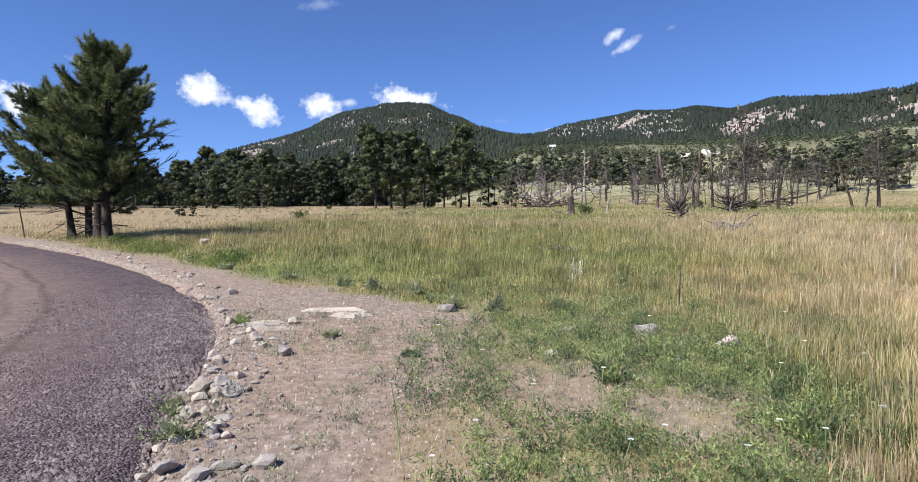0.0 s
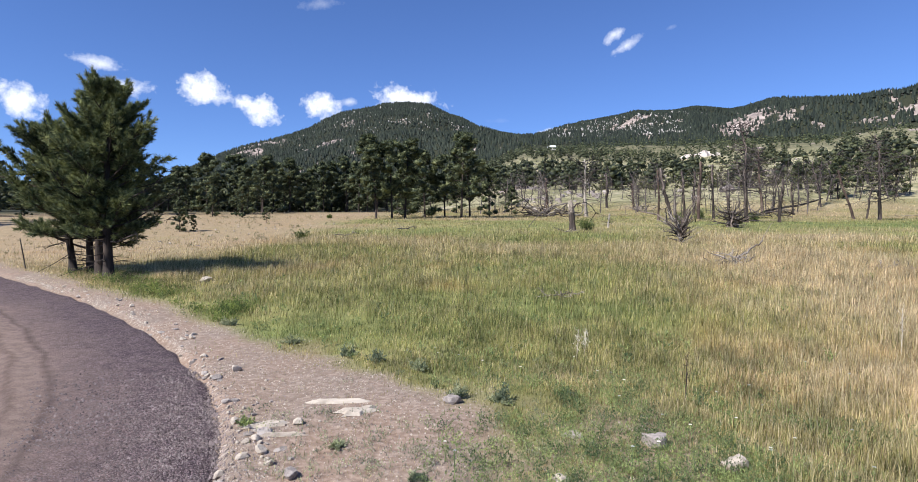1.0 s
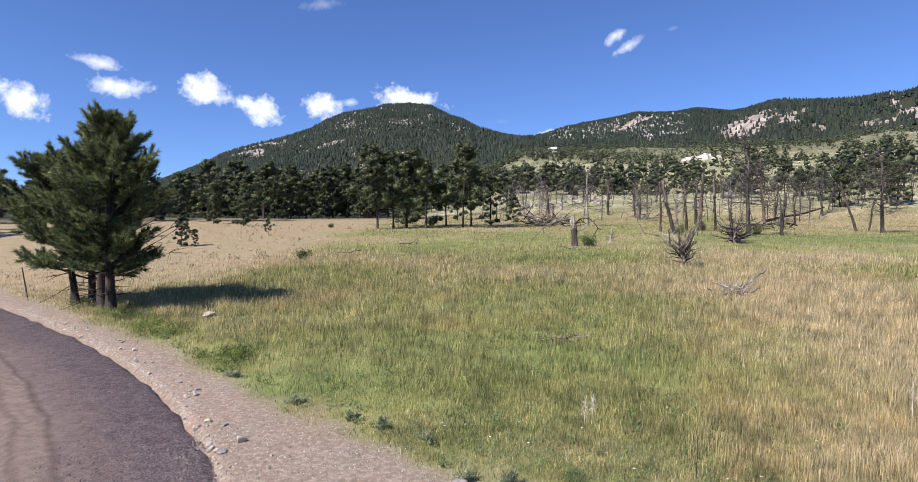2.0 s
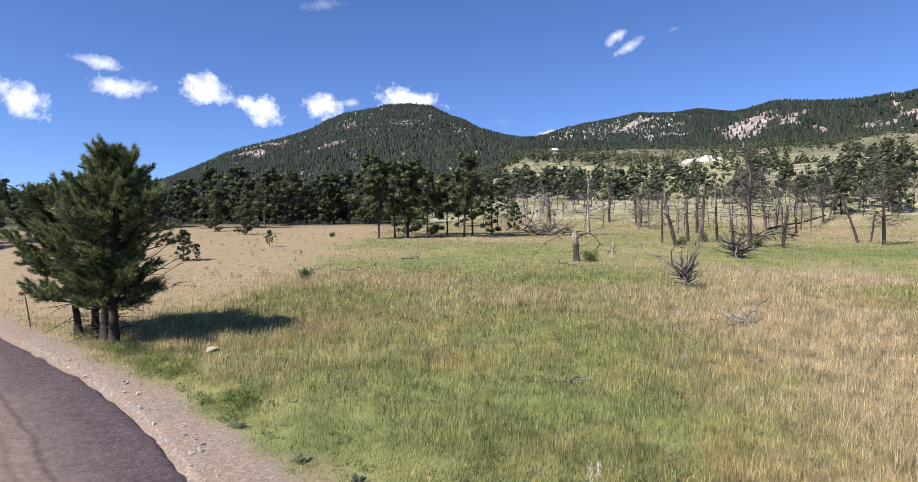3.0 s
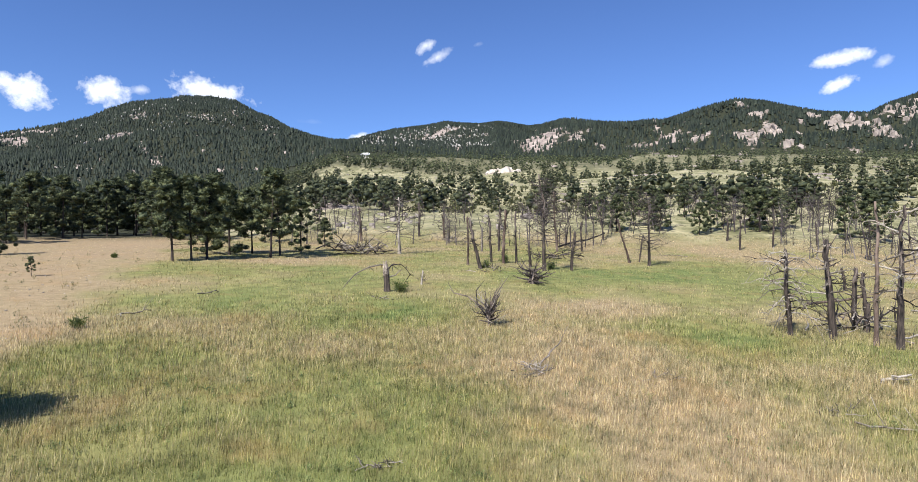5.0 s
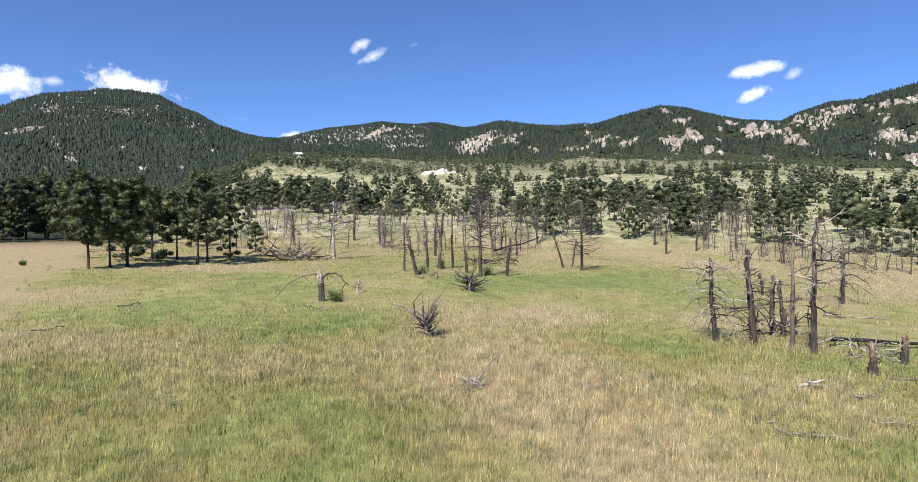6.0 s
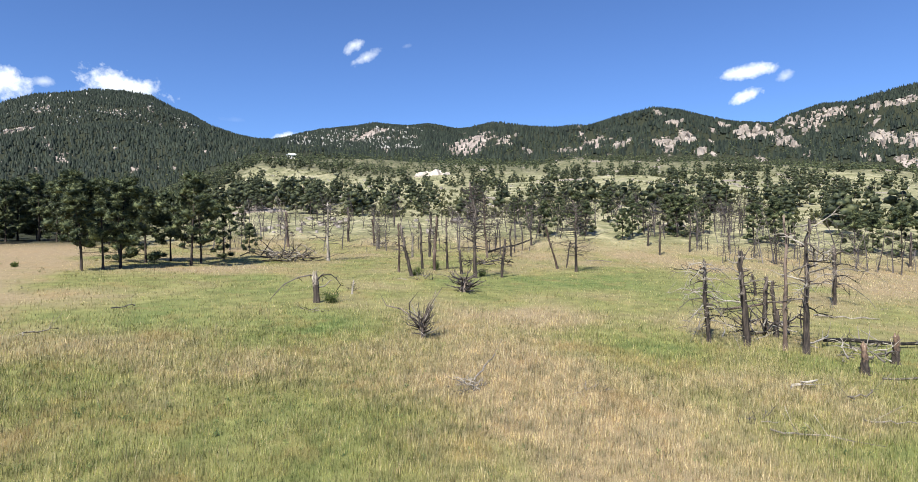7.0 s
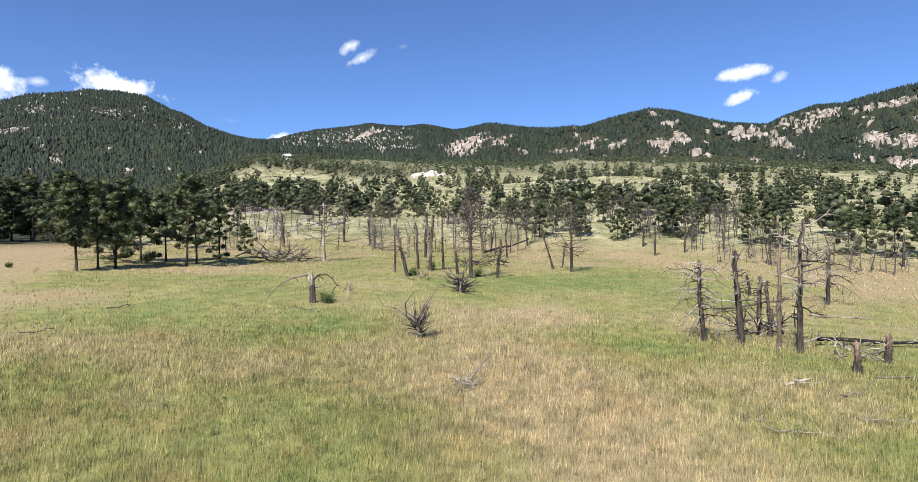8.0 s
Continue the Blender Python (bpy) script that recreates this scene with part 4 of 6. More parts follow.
def far_woods():
    r2 = np.random.default_rng(3)
    # pines of the middle distance
    shapes = []
    for k in range(7):
        shapes.append(clumpy_crown(r2, 0.24 + 0.02 * k, 13, 70))
    stem_v, stem_f = tube([(0, 0, -0.05), (0, 0, 0.85)], [0.015, 0.006], 4)
    stem = (stem_v, np.vstack([stem_f[1], stem_f[0][:, [0, 1, 2]], stem_f[0][:, [0, 2, 3]]]))

    def grow(name, n, r0, r1, h0, h1, templates, label, trunks, az0=-50, needles=None):
        az = np.radians(az0 + (68 - az0) * r2.random(n))
        r = r0 + (r1 - r0) * r2.random(n)
        x, y = r * np.sin(az), r * np.cos(az)
        keep = r2.random(n) < woods(x, y)
        x, y = x[keep], y[keep]
        z = land(x, y)[0]
        size = h0 + (h1 - h0) * r2.random(len(x))
        v, f = scatter(templates, x, y, z, size, r2)
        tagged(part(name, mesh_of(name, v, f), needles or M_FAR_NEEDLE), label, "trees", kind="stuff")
        if trunks:
            v, f = scatter([stem], x, y, z, size, r2)
            tagged(part("woodland_trunks", mesh_of("woodland_trunks", v, f), M_BARK), "dark trunks of the pines behind the meadow", "trees", kind="stuff")
    grow("hillside_pines", 3600, 112, 460, 3.6, 7.2, shapes, "dark green pines scattered over the pale hillside", True)
    light = []
    for k in range(5):
        light.append(clumpy_crown(r2, 0.30, 3, 8, 0.2))
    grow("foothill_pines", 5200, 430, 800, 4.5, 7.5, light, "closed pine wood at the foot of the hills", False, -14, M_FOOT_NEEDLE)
    # the mountain forest: small ragged spires
    spires = []
    for k in range(6):
        v, f = [], []
        for tier, (lo, hi, wide) in enumerate(((0.0, 1.0, 0.26),)):
            a = len(v)
            for q in range(5):
                ang = q * 1.2566 + tier * 0.6 + r2.normal(0, 0.2)
                w = wide * r2.uniform(0.6, 1.3)
                v.append((w * math.cos(ang), w * math.sin(ang), lo + r2.uniform(-0.08, 0.12)))
            v.append((r2.normal(0, 0.03), r2.normal(0, 0.03), hi))
            f += [(a + q, a + (q + 1) % 5, a + 5) for q in range(5)]
        spires.append((np.array(v), np.array(f)))
    n = 150000
    az = np.radians(-29 + 93 * r2.random(n))
    r = np.sqrt(720 ** 2 + (1860 ** 2 - 720 ** 2) * r2.random(n))
    x, y = r * np.sin(az), r * np.cos(az)
    z, _, rock = land(x, y)
    keep = r2.random(n) < np.clip(1.0 - 1.1 * rock, 0.12, 1) * (0.62 + 0.38 * lattice(x, y, 60, 33)) * (1 - 0.45 * blob(np.degrees(az), r, 14.5, 1080, 5.0, 230))
    x, y, z = x[keep], y[keep], z[keep]
    v, f = scatter(spires, x, y, z - 0.5, 4.5 + 4.5 * r2.random(len(x)), r2)
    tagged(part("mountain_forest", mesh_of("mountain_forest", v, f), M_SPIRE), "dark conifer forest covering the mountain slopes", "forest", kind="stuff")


far_woods()


def hillside_scrub():
    r2 = np.random.default_rng(18)
    shapes = []
    for k in range(5):
        p = r2.normal(0, 0.22, (9, 3)) * [1, 1, 0.6] + [0, 0, 0.25]
        v, f = spray(p, np.tile([0, 0, 1.0], (9, 1)), 3, 0.42, 0.3, r2)
        shapes.append((v, f[0]))
    n = 6500
    az = np.radians(0 + 66 * r2.random(n))
    r = 128 + 300 * r2.random(n) ** 1.3
    x, y = r * np.sin(az), r * np.cos(az)
    keep = fractal(x, y, 25, 91, 3) + 0.2 * r2.random(n) > 0.58
    x, y = x[keep], y[keep]
    v, f = scatter(shapes, x, y, land(x, y)[0], 0.45 + 1.2 * r2.random(len(x)) ** 2, r2)
    tagged(part("hillside_scrub", mesh_of("hillside_scrub", v, f), M_SCRUB), "low olive scrub dotted over the pale hillside", "shrubs", kind="stuff")


hillside_scrub()


# ---- burnt trees ----
RIGHT = Vector((0.911, -0.412, 0))


def dead_tree(x, y, height, radius, lean=0.0, branches=8, seed=0, material=None, span=1.0, low=0.25, broken=True, label="", droop=0.0, curl=0.3, group="burnt trees"):
    """A standing burnt trunk with bare branches. lean: degrees towards RIGHT."""
    r2 = np.random.default_rng(seed + 400)
    top = thing("dead_tree", x, y, label or "charred standing dead tree with bare grey branches", "dead tree", group)
    material = material or M_STANDING
    n = 14
    radius = radius * (0.95 if y > 40 else 1.0)
    branches = int(branches * 1.6) if y > 40 else branches
    t = np.linspace(0, 1, n)
    side = math.tan(radians(lean)) * height
    wob = np.cumsum(r2.normal(0, 0.011 * height, (n, 2)), 0) * t[:, None]
    line = np.stack([RIGHT.x * side * t + wob[:, 0], RIGHT.y * side * t + wob[:, 1], t * height - 0.1 * (t == 0)], 1)
    radii = radius * (0.74 - 0.20 * t) if broken else radius * (0.74 - 0.48 * t)
    radii[0] *= 1.12
    short = height < 1.6
    if short:
        radii = radii * np.interp(t, [0, 0.2, 0.5, 1], [1.25, 1.06, 1.0, 0.98])
    pieces = [tube(line, radii, 13 if short else 9, 0.24 if short else 0.27, seed)]
    for k in range(0 if short else 16):             # stubs of lost branches
        h, a = r2.uniform(0.15, 0.98), r2.uniform(0, 6.28)
        b = np.array([np.interp(h, t, line[:, c]) for c in range(3)])
        e = np.array([math.cos(a), math.sin(a), r2.uniform(-0.2, 0.5)]) * (radius + r2.uniform(0.05, 0.3))
        pieces.append(tube([b, b + e * 0.6, b + e], [radius * 0.22, radius * 0.16, 0.012], 4))
    if broken:                                   # a splintered end
        for k in range(8 if short else 4):
            a = k * (0.785 if short else 1.57) + r2.random()
            b = line[-1] + np.array([math.cos(a), math.sin(a), 0]) * radii[-1] * 0.6
            pieces.append(tube([b - [0, 0, 0.06], b + [0, 0, r2.uniform(0.06, 0.35) * 0.45]], [radii[-1] * 0.45, 0.008], 4))
    part("trunk", soften(mesh_of("trunk", *join(pieces))), material, top)
    for k in range(branches):
        h = low + (0.97 - low) * (k + r2.random()) / branches
        base = np.array([np.interp(h, t, line[:, c]) for c in range(3)])
        ang = k * 2.39996 + r2.normal(0, 0.4)
        long = span * (1.25 if y > 40 else 1.0) * r2.uniform(0.45, 1.1) * (1.1 - 0.6 * h)
        tilt = radians(r2.normal(8, 18) - droop * 0.5)
        d = np.array([math.cos(ang) * math.cos(tilt), math.sin(ang) * math.cos(tilt), math.sin(tilt)])
        q = np.linspace(0, 1, 6)[:, None]
        path = base + d * long * q + np.array([0, 0, 1]) * long * ((curl * r2.normal(0, 0.6)) * q ** 2 + (0.5 * q - 0.9 * q ** 2) * (droop > 0)) + r2.normal(0, 0.035 * long, (6, 3)) * q
        thick = max(0.022, radius * (0.19 if y > 40 else 0.22))
        bits = [tube(path, thick * (1 - 0.85 * q[:, 0]), 4)]
        for _ in range(5):
            u = r2.uniform(0.25, 0.95)
            b = np.array([np.interp(u, q[:, 0], path[:, c]) for c in range(3)])
            e = d * 0.6 + r2.normal(0, 0.6, 3)
            e /= np.linalg.norm(e)
            w = long * r2.uniform(0.2, 0.45)
            bits.append(tube([b, b + e * w * 0.5 + [0, 0, 0.03], b + e * w], [thick * 0.5, thick * 0.35, 0.006], 3))
        part("branch", mesh_of("branch", *join(bits)), (M_TWIG if y > 40 else M_GREY) if k % (3 if y > 40 else 5) else M_CHAR, top)
    return top


# the stand to the right of the meadow
dead_tree(22.5, 21.9, 3.85, 0.15, -7, 44, 1, None, 2.6, 0.22, True, "leaning burnt tree with many drooping grey branches", 22)
dead_tree(23.6, 20.7, 4.4, 0.21, -1, 18, 2, None, 1.6, 0.4, True, "blackened trunk with short broken branches")
dead_tree(27.2, 22.6, 2.9, 0.17, -3, 3, 3, None, 0.5, 0.4, True, "charred broken trunk without branches")
dead_tree(27.6, 22.3, 2.7, 0.15, -2, 2, 4, None, 0.5, 0.4, True, "charred broken trunk without branches")
dead_tree(26.9, 21.8, 1.3, 0.16, 8, 2, 5, None, 0.4, 0.4, True, "short leaning charred stump")
dead_tree(24.6, 19.5, 6.15, 0.15, -1, 9, 6, M_RUSTY, 0.9, 0.35, False, "slim reddish-brown dead trunk with few twigs")
dead_tree(25.0, 18.8, 6.0, 0.21, 0, 20, 7, None, 2.4, 0.35, False, "tall dead tree, black below and grey at its forked top")
dead_tree(40.7, 28.0, 4.1, 0.2, 0, 20, 8, None, 4.2, 0.3, True, "dead tree with long drooping grey branches", 14)
dead_tree(38.8, 32.8, 1.6, 0.15, -3, 3, 9, None, 0.6, 0.4)
# the stand in the middle of the meadow
dead_tree(17.3, 52.6, 4.3, 0.14, 0, 8, 10, M_RUSTY, 1.3, 0.2)
dead_tree(17.2, 48.9, 4.3, 0.22, -15, 6, 11, None, 1.0, 0.4, True, "charred trunk leaning over")
dead_tree(21.1, 53.4, 5.0, 0.2, 0, 11, 12, M_RUSTY, 1.0, 0.35)
dead_tree(20.5, 55.0, 4.4, 0.17, -4, 9, 13, None, 0.9, 0.35)
dead_tree(26.4, 68, 4.9, 0.22, 0, 9, 14, None, 1.0, 0.3)
dead_tree(24.2, 68, 2.9, 0.18, 2, 3, 15, M_GREY, 0.5, 0.4, True, "short bleached broken trunk")
dead_tree(22.8, 54.2, 4.9, 0.16, -3, 9, 16, None, 0.9, 0.3)
dead_tree(22.4, 50.1, 2.1, 0.2, -2, 3, 17, None, 0.5, 0.4, True, "short charred trunk with a broken top")
dead_tree(22.3, 47.0, 8.2, 0.22, -1, 34, 18, None, 2.2, 0.3, False, "tall charred dead tree with bare twigs")
dead_tree(33.6, 67.0, 7.4, 0.23, -2, 34, 19, M_RUSTY, 2.6, 0.25, False, "tall dead tree with a haze of bare twigs")
dead_tree(24.8, 46.9, 3.3, 0.2, 1, 4, 20, M_STANDING, 0.6, 0.4, True, "broken trunk, charred below and bleached above")
dead_tree(34.1, 52.3, 4.3, 0.16, -12, 5, 21, M_RUSTY, 1.0, 0.4, True, "slim leaning dead trunk")
dead_tree(35.8, 53.2, 2.7, 0.12, 9, 4, 22, None, 0.7, 0.4, True, "thin charred trunk leaning over")
dead_tree(34.4, 49.5, 7.0, 0.2, 0, 38, 23, None, 2.6, 0.2, False, "dead tree with a dense net of dark twigs")
dead_tree(46.6, 77.9, 6.0, 0.18, -4, 10, 24, None, 1.4, 0.4, False)
dead_tree(36.8, 66.7, 3.6, 0.17, 0, 6, 25, None, 0.9, 0.3)
dead_tree(12.3, 84.0, 4.6, 0.26, -5, 14, 26, M_RUSTY, 1.9, 0.2)
dead_tree(13.7, 65.4, 6.2, 0.24, -3, 20, 27, M_GREY, 3.0, 0.3, False, "bleached dead tree with long level branches")
dead_tree(21.6, 88.5, 5.0, 0.25, 0, 10, 28, None, 1.4, 0.3)
dead_tree(24.5, 84.7, 3.6, 0.22, -6, 12, 29, M_RUSTY, 1.8, 0.3)
dead_tree(61.9, 70.3, 3.2, 0.22, 0, 5, 30, None, 0.9, 0.3)
dead_tree(57.6, 63.2, 4.0, 0.18, 0, 8, 31, None, 1.0, 0.3)
dead_tree(63.8, 64.1, 3.4, 0.18, 1, 8, 32, None, 1.0, 0.3)
dead_tree(69.9, 62.8, 3.0, 0.18, -2, 6, 33, None, 1.0, 0.3)
dead_tree(77.4, 43.4, 4.0, 0.2, 0, 8, 34, None, 1.0, 0.3)


def burnt_wood():
    """The burnt belt behind the meadow: thin bare stems by the hundred."""
    r2 = np.random.default_rng(8)
    shapes = []
    for k in range(6):
        bits = [tube([(0, 0, -0.03), (r2.normal(0, 0.05), r2.normal(0, 0.05), 0.5), (r2.normal(0, 0.13), r2.normal(0, 0.13), 1.0)], [0.017, 0.013, 0.005], 5)]
        for q in range(40 if k % 3 else 14):
            h = r2.uniform(0.25, 1.0)
            a = r2.uniform(0, 6.28)
            w = r2.uniform(0.12, 0.36)
            b = np.array([0, 0, h])
            e = b + np.array([math.cos(a), math.sin(a), r2.normal(0.2, 0.4)]) * w
            bits.append(tube([b, e], [0.0045, 0.002], 3))
        v, fs = join(bits)
        tri = [f if f.shape[1] == 3 else np.vstack([f[:, :3], f[:, [0, 2, 3]]]) for f in fs]
        shapes.append((v, np.vstack(tri)))
    n = 1000
    az = np.radians(2 + 62 * r2.random(n))
    r = 80 + 46 * r2.random(n) ** 1.2
    x, y = r * np.sin(az), r * np.cos(az)
    z = land(x, y)[0]
    keep = (lattice(x, y, 14, 71) > 0.36) & (r2.random(n) < (0.35 + 0.65 * smooth(np.degrees(az), 16, 30)) * (1 - 0.6 * blob(az, 0 * az, radians(29), 0, radians(4), 1)))
    x, y, z = x[keep], y[keep], z[keep]
    size = 1.4 + 4.4 * r2.random(len(x)) ** 1.2
    near = np.zeros(len(x), bool)
    near[np.argsort(np.hypot(x, y))[:280]] = True
    meshes = [mesh_of("bare_tree", v, f) for v, f in shapes]
    for me in meshes:
        me.materials.append(M_TWIG)
    for k in np.where(near)[0]:
        ob = new("dead_tree", meshes[k % len(meshes)])
        ob.matrix_world = pose(x[k], y[k], z[k], 0, 0, k * 137.5 % 360) @ Matrix.Scale(size[k], 4)
        tagged(ob, "thin burnt tree with bare grey twigs" if size[k] > 2.6 else "low burnt stem with a few bare twigs", "dead tree", "burnt belt behind the meadow")
    x, y, z, size = x[~near], y[~near], z[~near], size[~near]
    v, f = scatter(shapes, x, y, z, size, r2)
    tagged(part("burnt_woodland", mesh_of("burnt_woodland", v, f), M_TWIG), "belt of thin burnt bare trees behind the meadow", "dead trees", kind="stuff")


burnt_wood()


# ---- grass ----
def blades(name, n, r0, r1, power, tall, wide, az0, az1, label, segments=1, seed=0, floor=0.0, spread=0.35, droop=0.5, bias=0.0, fade=(0, 0.1, 900, 901), grow=0.85):
    r2 = np.random.default_rng(seed)
    az = np.radians(az0 + (az1 - az0) * r2.random(n))
    r = (r0 ** power + (r1 ** power - r0 ** power) * r2.random(n)) ** (1 / power)
    x, y = r * np.sin(az), r * np.cos(az)
    bare = bareness(x, y)
    road = beside(x, y, ROAD_EDGE)
    patch = fractal(x, y, 0.9, 61)
    keep = (r2.random(n) < np.clip(1.03 - bare * 1.0, floor, 1) * np.clip(0.25 + 1.5 * patch, 0, 1) * (1 - 0.6 * smooth(-x, 8, 11) * smooth(y, 18, 24))) & (road > 0.15) & (r2.random(n) < smooth(r, fade[0], fade[1]) * (1 - smooth(r, fade[2], fade[3])))
    x, y, r, bare = x[keep], y[keep], r[keep], bare[keep]
    n = len(x)
    z = land(x, y)[0]
    dry = np.clip(dryness(x, y) + bias + r2.normal(0, 0.36, n), -0.8, 1)
    vigour = (0.08 + 0.7 * fractal(x, y, 2.2, 63) + 1.05 * fractal(x, y, 0.35, 65, 2)) * (1 - 0.55 * bare)
    vigour = vigour * (1 - 0.72 * blob(x, y, 0.9, 4.2, 1.7, 2.6) * (tall > 0.2)) * (1 - 0.35 * blob(x, y, 1.2, 7.5, 2.5, 2.0)) * (1 - 0.7 * blob(x, y, 0.4, 3.0, 1.2, 1.6) * (tall > 0.2))
    vigour = vigour * (1 - 0.6 * smooth(-x, 7, 11) * smooth(y, 18, 24))
    vigour = vigour * (0.42 + 0.58 * smooth(beside(x, y, GRASS_EDGE), 0.2, 3.2))
    h = tall * (0.45 + 0.8 * r2.random(n)) * vigour * (0.85 + 0.3 * dry)
    h = h * (1 - 0.5 * smooth(r, 5.0, 11.0)) if r1 < 13 else h
    w = wide * (0.6 + 0.8 * r2.random(n)) * (r / r0) ** grow
    a = r2.random(n) * 2 * math.pi
    sx, sy = np.cos(a) * w / 2, np.sin(a) * w / 2
    b = r2.normal(0.5, 1.4, n)
    lean = np.abs(r2.normal(0, spread, n)) * h
    lx, ly = np.cos(b) * lean, np.sin(b) * lean
    z0 = z - 0.02
    if segments == 1:
        v = np.stack([np.stack([x - sx, y - sy, z0], 1), np.stack([x + sx, y + sy, z0], 1), np.stack([x + lx, y + ly, z + h], 1)], 1)
        f = np.arange(n * 3).reshape(-1, 3)
        faces, k = f, 3
        tips = np.tile([-0.1, -0.1, 0.3 if r1 > 15 else 0.5], n)
    else:
        mx, my, mz = x + lx * 0.35, y + ly * 0.35, z + h * 0.6
        v = np.stack([np.stack([x - sx, y - sy, z0], 1), np.stack([x + sx, y + sy, z0], 1), np.stack([mx + sx * 0.8, my + sy * 0.8, mz], 1), np.stack([mx - sx * 0.8, my - sy * 0.8, mz], 1),
                      np.stack([x + lx, y + ly, z + h * (1 - droop * 0.3 * r2.random(n))], 1)], 1)
        at = np.arange(n)[:, None] * 5
        faces, k = [at + [0, 1, 2, 3], at + [3, 2, 4]], 5
        tips = np.tile([-0.12, -0.12, 0.1, 0.1, 0.5], n)
    me = mesh_of(name, v.reshape(-1, 3), faces, dry=np.clip(np.repeat(dry, k) + tips, -0.8, 1))
    return tagged(part(name, me, M_GRASS), label, "grass", kind="stuff")


blades("foreground_grass", 230000, 1.3, 12.5, 1.6, 0.38, 0.0021, -30, 62, "meadow grass, green below with bleached stalks", 2, 1, fade=(0, 0.1, 7.0, 12.5), grow=0.5)
blades("short_turf", 130000, 1.2, 11.0, 1.4, 0.13, 0.0032, -32, 62, "short grey-green growth on stony soil", 1, 5, 0.34, 0.9, fade=(0, 0.1, 7.0, 11.0), grow=0.6)
blades("tall_stalks", 9000, 1.6, 4.8, 1.6, 0.70, 0.0034, 31, 62, "tall pale green grass stalks", 2, 6, 0.0, 0.16, 0.5, 0.3, grow=0.5)
blades("meadow_grass", 560000, 5.5, 40, 1.2, 0.27, 0.0050, -46, 72, "knee-high meadow grass, green with tan patches", 1, 2, fade=(5.5, 9.5, 20, 40))
blades("distant_meadow_grass", 190000, 20, 98, 1.3, 0.16, 0.017, -46, 72, "meadow grass paling towards the trees", 1, 3, fade=(20, 40, 900, 901))
blades("verge_plants", 16000, 15.2, 20.5, 1.5, 0.30, 0.010, -36, -24, "bright green tall plants at the foot of the roadside pines", 1, 7, 0.0, 0.5, 0.5, -0.35)
blades("grass_behind", 60000, 1.0, 30, 1.1, 0.26, 0.004, 60, 182, "meadow grass behind the take-off place", 1, 8)


# ---- wreckage of the fire on the meadow ----
def curve_path(start, way, long, bend, r2, n=6, wild=0.04):
    """Points along a bent stick."""
    q = np.linspace(0, 1, n)[:, None]
    way = np.asarray(way, float) / np.linalg.norm(way)
    return np.asarray(start, float) + way * long * q + np.asarray(bend, float) * long * q ** 2 + r2.normal(0, wild * long, (n, 3)) * q


def broken_stump(x, y):
    """The thick bleached stump with two arching limbs."""
    top = thing("tree_stump", x, y, "thick broken stump, charred below, with two arching bare limbs", "stump")
    r2 = np.random.default_rng(91)
    body = [tube([(0, 0, -0.1), (0.0, 0, 0.5), (-0.05, 0, 1.1), (-0.1, 0, 1.6)], [0.225, 0.19, 0.18, 0.175], 11, 0.13, 5)]
    for a in range(9):
        c, s = math.cos(a * 0.7), math.sin(a * 0.7)
        body.append(tube([(-0.1 + 0.11 * c, 0.11 * s, 1.5), (-0.1 + 0.12 * c, 0.12 * s, 1.62 + 0.34 * r2.random())], [0.06, 0.01], 5))
    part("trunk", soften(mesh_of("trunk", *join(body))), M_STUMP, top)
    for sx, lng, h in ((-1, 2.7, 1.55), (1, 1.35, 1.5)):
        p = np.array([(0, 0, h), (0.35 * sx, -0.1 * sx, h + 0.12), (lng * 0.4 * sx, -0.2 * sx, h - 0.02), (lng * 0.7 * sx, -0.3 * sx, h - 0.42), (lng * 0.9 * sx, -0.35 * sx, h - 1.0), (lng * sx, -0.4 * sx, h - 1.35)])
        if sx > 0:
            p = np.array([(0, 0, h - 0.2), (0.3, 0, h + 0.15), (0.8, -0.3, h + 0.2), (1.1, -0.4, h - 0.05), (1.35, -0.5, h - 0.45)])
        bits = [tube(p, np.linspace(0.055, 0.016, len(p)), 6)]
        for k in range(6):
            b = p[r2.integers(1, len(p))]
            e = r2.normal(0, 0.22, 3) + [0.1 * sx, 0, -0.22]
            bits.append(tube([b, b + e * 0.6, b + e], [0.028, 0.018, 0.008], 4))
        part("limb", soften(mesh_of("limb", *join(bits))), M_TWIG, top, "arching bare limb")
    part("limb", mesh_of("limb", *join([tube([(0.1, 0, 0.9), (0.5, -0.1, 1.0), (0.75, -0.2, 1.3), (0.95, -0.2, 1.35)], [0.05, 0.04, 0.03, 0.012], 5)])), M_GREY, top)


broken_stump(7.0, 37.6)


